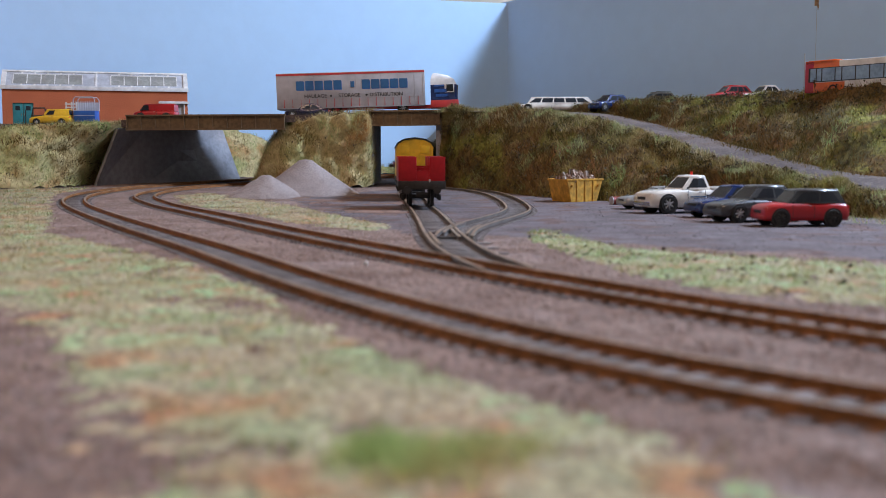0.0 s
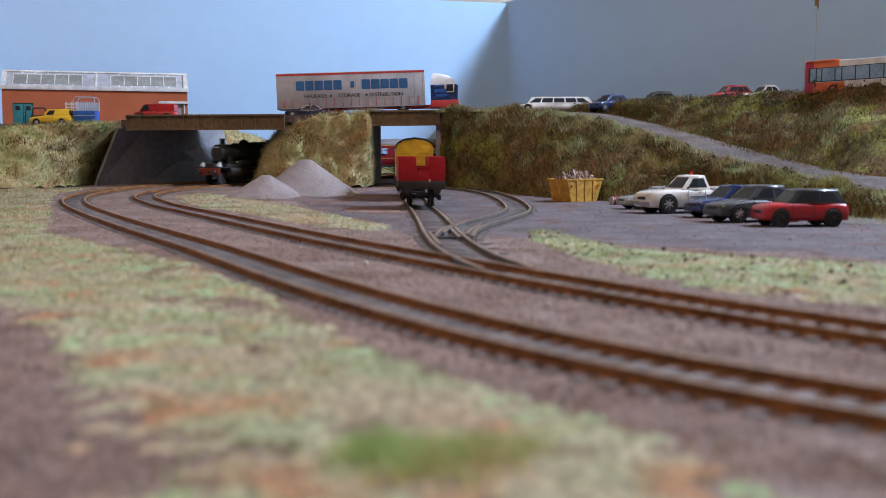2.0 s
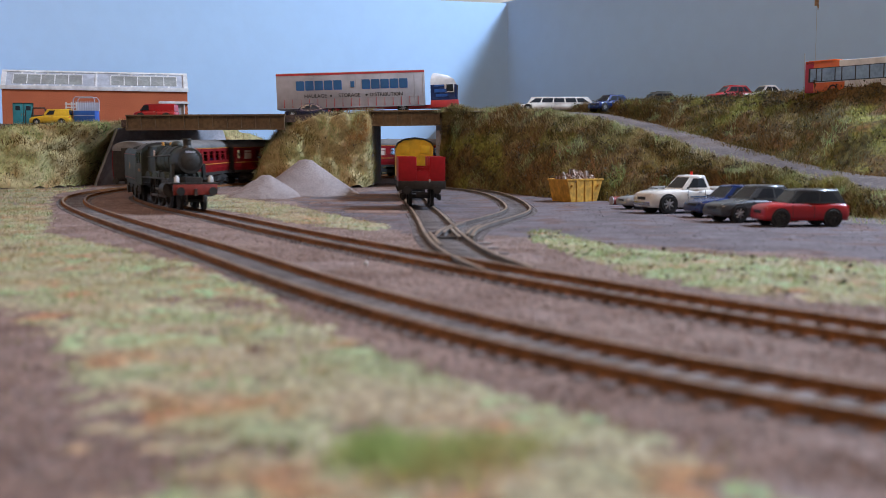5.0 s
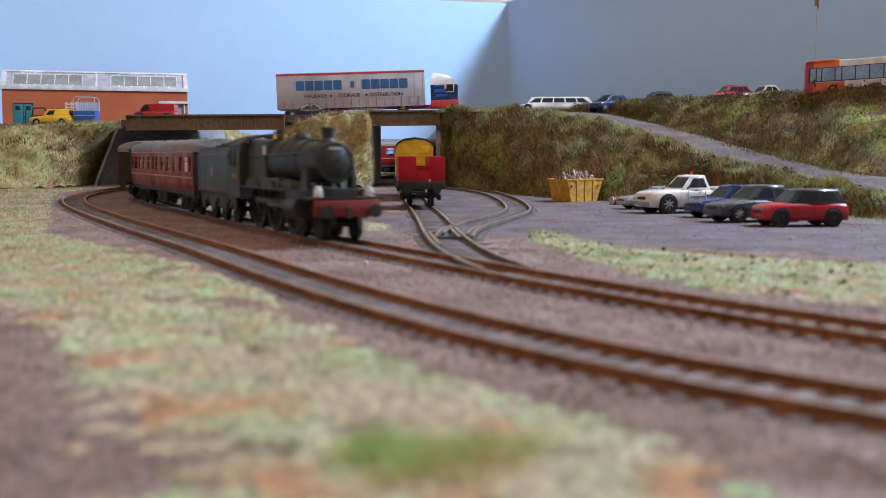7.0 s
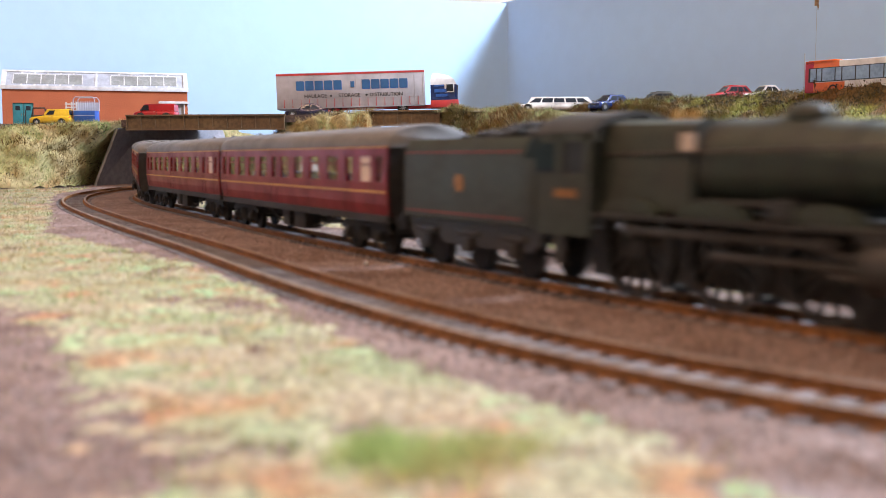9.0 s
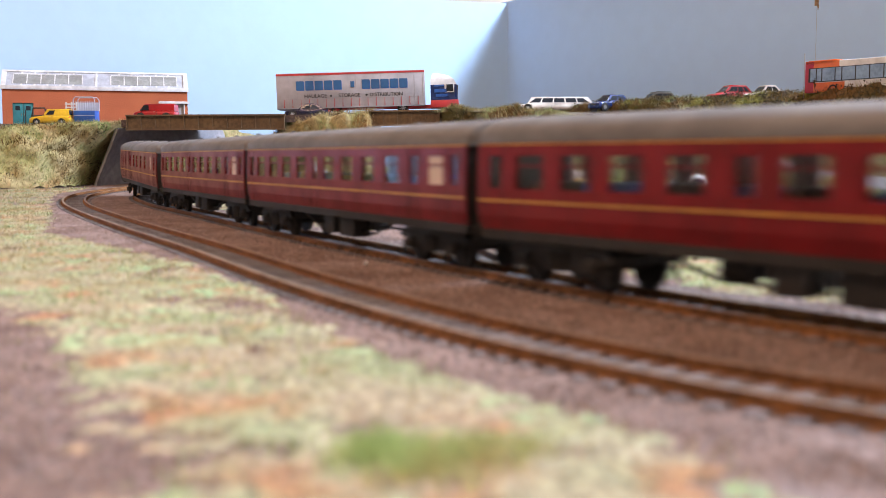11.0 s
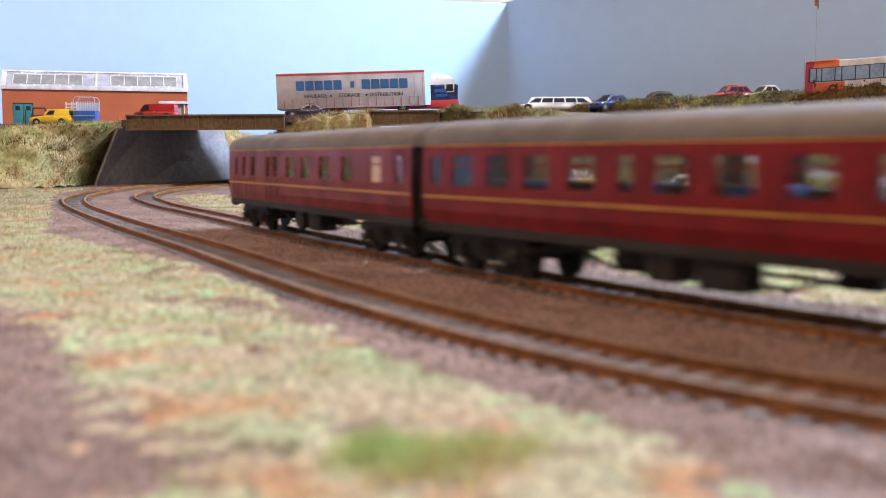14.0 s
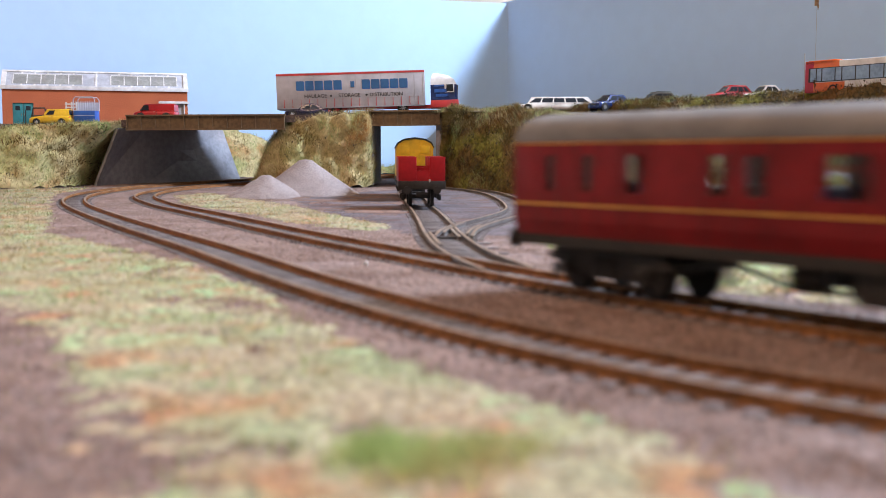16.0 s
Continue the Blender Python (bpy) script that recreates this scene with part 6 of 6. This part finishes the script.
def turf(poly, seed, step, label, material="turf", bare=-0.12, patch=26.0, lift=0.35, gap=14.0, rough=0.7, name="turf_layer", category="turf", kind="stuff"):
    """A thin uneven flock layer inside an outline, with ragged edges and bare gaps."""
    P_ = np.array(poly)
    gx = np.arange(P_[:, 0].min() - 6, P_[:, 0].max() + 6, step)
    gy = np.arange(P_[:, 1].min() - 6, P_[:, 1].max() + 6, step)
    X, Y = np.meshgrid(gx, gy)
    c = np.c_[X.ravel(), Y.ravel()]
    q = np.c_[c, np.zeros(len(c))]
    wob = np.c_[nz(q, 8, seed), nz(q, 8, seed + 3)] * 7 + np.c_[nz(q, 3, seed), nz(q, 3, seed + 3)] * 3
    ok = inside(c + wob, [tuple(r) for r in poly]) & clear_of_tracks(c, gap)
    rng = np.random.RandomState(seed)
    ok &= nz(q, patch, seed + 5) + 0.6 * nz(q, patch * 0.3, seed + 6) + rng.normal(0, 0.16, len(c)) > bare
    ok = ok.reshape(X.shape)
    z = np.array([ground_z(x, y) for x, y in c]) + lift + rough * np.maximum(-0.2, nz(q, 5, seed + 8))
    ids, v, f = -np.ones(X.size, int), [], []
    for j in range(len(gy) - 1):
        for i in range(len(gx) - 1):
            if ok[j, i]:
                k = [j * len(gx) + i, j * len(gx) + i + 1, (j + 1) * len(gx) + i + 1, (j + 1) * len(gx) + i]
                for a in k:
                    if ids[a] < 0:
                        ids[a] = len(v)
                        v.append((c[a, 0], c[a, 1], z[a]))
                f.append([int(ids[a]) for a in k])
    cnt = np.zeros(len(v), int)
    for q4 in f:
        for a in q4:
            cnt[a] += 1
    v = [(x, y, zz if cnt[k] == 4 else ground_z(x, y) - 0.3) for k, (x, y, zz) in enumerate(v)]
    tagged(raw(name, v, f, material, smooth=True), label, category, kind=kind)


GK = [("grass_green", -9, -0.14, "bright green static grass on the ground"), ("grass_pale", -0.14, 9, "pale straw static grass on the ground")]
YARD = [(-150, 985), (-100, 800), (-45, 640), (-26, 560), (20, 545), (60, 500), (110, 465), (170, 410), (240, 340), (400, 330), (400, 600), (290, 800), (200, 900), (135, 945), (90, 1060), (20, 1150), (-60, 1120)]
turf(YARD, 90, 4.0, "flat grey yard surface with worn edges", "yard", -9, 26, 0.25, 0.0, 0.12, "yard", "yard", "structure")
turf([(-150, 985), (-85, 770), (-40, 690), (-22, 760), (-22, 960), (-30, 1060), (-120, 1040)], 96, 3.0, "red-brown dust spread beside the siding", "dust", -0.05, 40, 0.5, 9.0, 0.1, "dust_patch", "dust")
FRONT = [(-44, 110), (45, 110), (32, 150), (5, 180), (-25, 235), (-60, 320), (-100, 400), (-150, 470), (-215, 560), (-300, 800), (-420, 900), (-420, 600), (-158, 330), (-88, 230), (-60, 165)]
SIDE = [(-262, 1010), (-225, 900), (-150, 770), (-92, 640), (-40, 570), (-30, 610), (-70, 720), (-130, 880), (-200, 985), (-235, 1060)]
VERGE = [(45, 560), (42, 515), (62, 372), (85, 310), (119, 280), (200, 215), (300, 200), (300, 300), (166, 391), (118, 424), (79, 464), (56, 580)]
WEST = [(-420, 600), (-300, 790), (-350, 930), (-385, 1040), (-392, 1160), (-560, 1110), (-560, 800)]
turf(FRONT, 91, 1.8, "pale straw and green turf along the front", "turf", -0.48, 30)
turf(FRONT, 97, 1.8, "bright green turf patches along the front", "turfgreen", 0.14, 30)
turf(SIDE, 92, 2.2, "pale straw turf beside the tracks", "turf", -0.35)
turf(VERGE, 93, 2.2, "pale green turf beside the yard", "turf", -0.35)
turf(VERGE, 98, 2.2, "bright green turf patches beside the yard", "turfgreen", -0.12, 20)
turf(WEST, 94, 3.0, "pale green turf at the bank foot", "turf", -0.4, 40)


def tuft(x, y, rx, ry, n, l0, l1, seed):
    rng = np.random.RandomState(seed)
    p = np.c_[x + rx * rng.normal(0, 0.5, n), y + ry * rng.normal(0, 0.5, n), np.full(n, -2.4)]
    blades("grass_tuft", p, np.tile(np.array([0, 0, 1.0]), (n, 1)), l0, l1, 0.45, 0.5, "grass_bright", "bright green grass tuft at the layout edge", seed)


tuft(-2, 133, 11, 9, 800, 1.5, 6.0, 5)
tuft(-9, 139, 5, 6, 500, 2, 5, 6)
tuft(8, 140, 7, 6, 350, 1.5, 4, 8)
meadow([(-30, 118), (45, 118), (30, 152), (5, 180), (-25, 235), (-60, 320), (-100, 400), (-150, 470), (-215, 560), (-300, 800), (-420, 900), (-420, 600), (-150, 330), (-75, 230), (-48, 165)], 170000, 81, 1.2, 3.6, 0.36, GK, 30, -0.4)
meadow([(-58, 112), (-30, 112), (-44, 165), (-70, 230), (-140, 330), (-410, 600), (-440, 600), (-190, 340), (-110, 250), (-76, 170)], 9000, 86, 1.0, 3.0, 0.36, GK, 20, -0.1)
meadow([(-420, 600), (-300, 790), (-350, 930), (-385, 1040), (-392, 1160), (-560, 1110), (-560, 800)], 30000, 82, 2, 5, 0.45, GK, 40)
meadow([(-262, 1010), (-225, 900), (-150, 770), (-92, 640), (-40, 570), (-30, 610), (-70, 720), (-130, 880), (-200, 985), (-235, 1060)], 26000, 83, 1.5, 4, 0.4, [("grass_green", -9, -0.35, "green static grass beside the tracks"), ("grass_pale", -0.35, 9, "pale straw static grass beside the tracks")], 30, -0.3)
meadow(VERGE, 60000, 84, 1.5, 4, 0.35, [("grass_green", -9, 0.18, "green static grass beside the yard"), ("grass_pale", 0.18, 9, "pale straw static grass beside the yard")], 24, -0.3)
meadow([(230, 760), (250, 640), (300, 560), (420, 500), (460, 640), (320, 740), (280, 800)], 14000, 85, 2, 6, 0.4, [("grass_green", -9, -0.1, "green static grass at the bank foot"), ("grass_pale", -0.1, 9, "pale straw static grass at the bank foot")], 26, -0.2)


def ballast():
    rng = np.random.RandomState(9)
    n = 46000
    s = rng.uniform(0, 1, n) ** 0.8
    y = 125 + 900 * s ** 1.6
    x = rng.uniform(-0.47, 0.47, n) * y
    p = np.c_[x, y]
    p = p[clear_of_tracks(p, 11.0)]
    p = p[~inside(p, [(-20, 1050), (-100, 800), (-30, 560), (60, 520), (190, 400), (330, 380), (330, 800), (130, 930)])]
    p = np.c_[p, [ground_z(*q) for q in p]]
    stones("ballast_scatter", p - np.array([0, 0, 0.1]), 0.2, 0.58, rng, "ballast", "pinkish-brown ballast granules scattered on the ground")
    n = 9000
    p = np.c_[rng.uniform(-150, 330, n), rng.uniform(370, 1120, n)]
    p = p[inside(p, YARD)]
    p = p[nz(np.c_[p, np.zeros(len(p))], 30, 4) + rng.normal(0, 0.25, len(p)) > 0.05]
    p = np.c_[p, [ground_z(*q) + 0.35 for q in p]]
    stones("yard_grit", p, 0.16, 0.45, rng, "grit", "dark and pale grit scattered over the yard")
    n = 2600
    p = np.c_[rng.uniform(40, 300, n), rng.uniform(200, 580, n)]
    p = p[inside(p, VERGE)]
    p = p[nz(np.c_[p, np.zeros(len(p))], 12, 6) > 0.12]
    p = np.c_[p, [ground_z(*q) + 1.2 for q in p]]
    stones("verge_debris", p, 0.3, 0.95, rng, "leaf", "dark leafy bits caught in the grass beside the yard")
    for x0, y0, r in ((-25, 428, 1.2), (-29, 392, 0.9)):
        bm = B()
        bmesh.ops.create_icosphere(bm, subdivisions=2, radius=r)
        tagged(part("white_stone", bm, "white", m=at(x0, y0, -1.9)), "single white stone lying between the tracks", "stone")


M["grit"] = mat("yard_grit", (0.085, 0.06, 0.05), 0.9, var=0.2, bump=0.2, scale2=20, island=0.5, fine=(0.30, 0.26, 0.26))
M["ballast"] = mat("ballast_granules", (0.27, 0.195, 0.165), 0.9, var=0.2, bump=0.2, scale2=20, colour2=(0.21, 0.138, 0.108), island=0.5, fine=(0.46, 0.38, 0.36))
ballast()

# ---- the running train ----
SPEED = 154.5    # millimetres a second
LEAD = ((0, -30), (1.0, -5), (2.5, 8), (3.4, -1), (4.2, -5), (6.0, -4), (7, -4), (7.6, 3), (8.5, 12), (9.5, 10), (11.3, 8), (13, 4), (16, 2))


def gone(t):
    """How far the train has run: a nearly even speed."""
    w = [np.interp(t + d, [q[0] for q in LEAD], [q[1] for q in LEAD]) for d in (-0.8, -0.4, 0, 0.4, 0.8)]
    return SPEED * t + float(np.mean(w))


def on_line(s, half):
    a, b = INNER.pos(s - half), INNER.pos(s + half)
    c, d = (a + b) / 2, b - a
    yaw = math.atan2(d[1], d[0])
    pitch = -math.atan2(d[2], math.hypot(d[0], d[1]))
    return Matrix.LocRotScale(Vector(c) * MM, Euler((0, pitch, yaw)), None), yaw


def motions():
    steps = [k / 10 for k in range(161)]
    for ob, mid_s, half in VEHICLES:
        walk(ob, [(t, on_line(mid_s + gone(t), half)[0]) for t in steps])
        for bo, xb, owner in BOGIES:
            if owner == ob:
                rows = []
                for t in [k / 5 for k in range(81)]:
                    s = mid_s + gone(t)
                    tn = INNER.tan(s + xb)
                    d = math.atan2(tn[1], tn[0]) - on_line(s, half)[1]
                    d = (d + math.pi) % (2 * math.pi) - math.pi
                    rows.append((t, at(xb, 0, 0, math.degrees(d))))
                walk(bo, rows)
    spins = [k / 15 for k in range(241)]
    for ob, r, x, z in WHEELS:
        walk(ob, [(t, at(x, 0, z, 0, math.degrees(gone(t) / r))) for t in spins])
    for ob in RODS:
        rows = []
        for t in spins:
            a = gone(t) / 13.3
            rows.append((t, at(5.2 * math.cos(a), 0, 13.3 - 5.2 * math.sin(a))))
        walk(ob, rows)


motions()
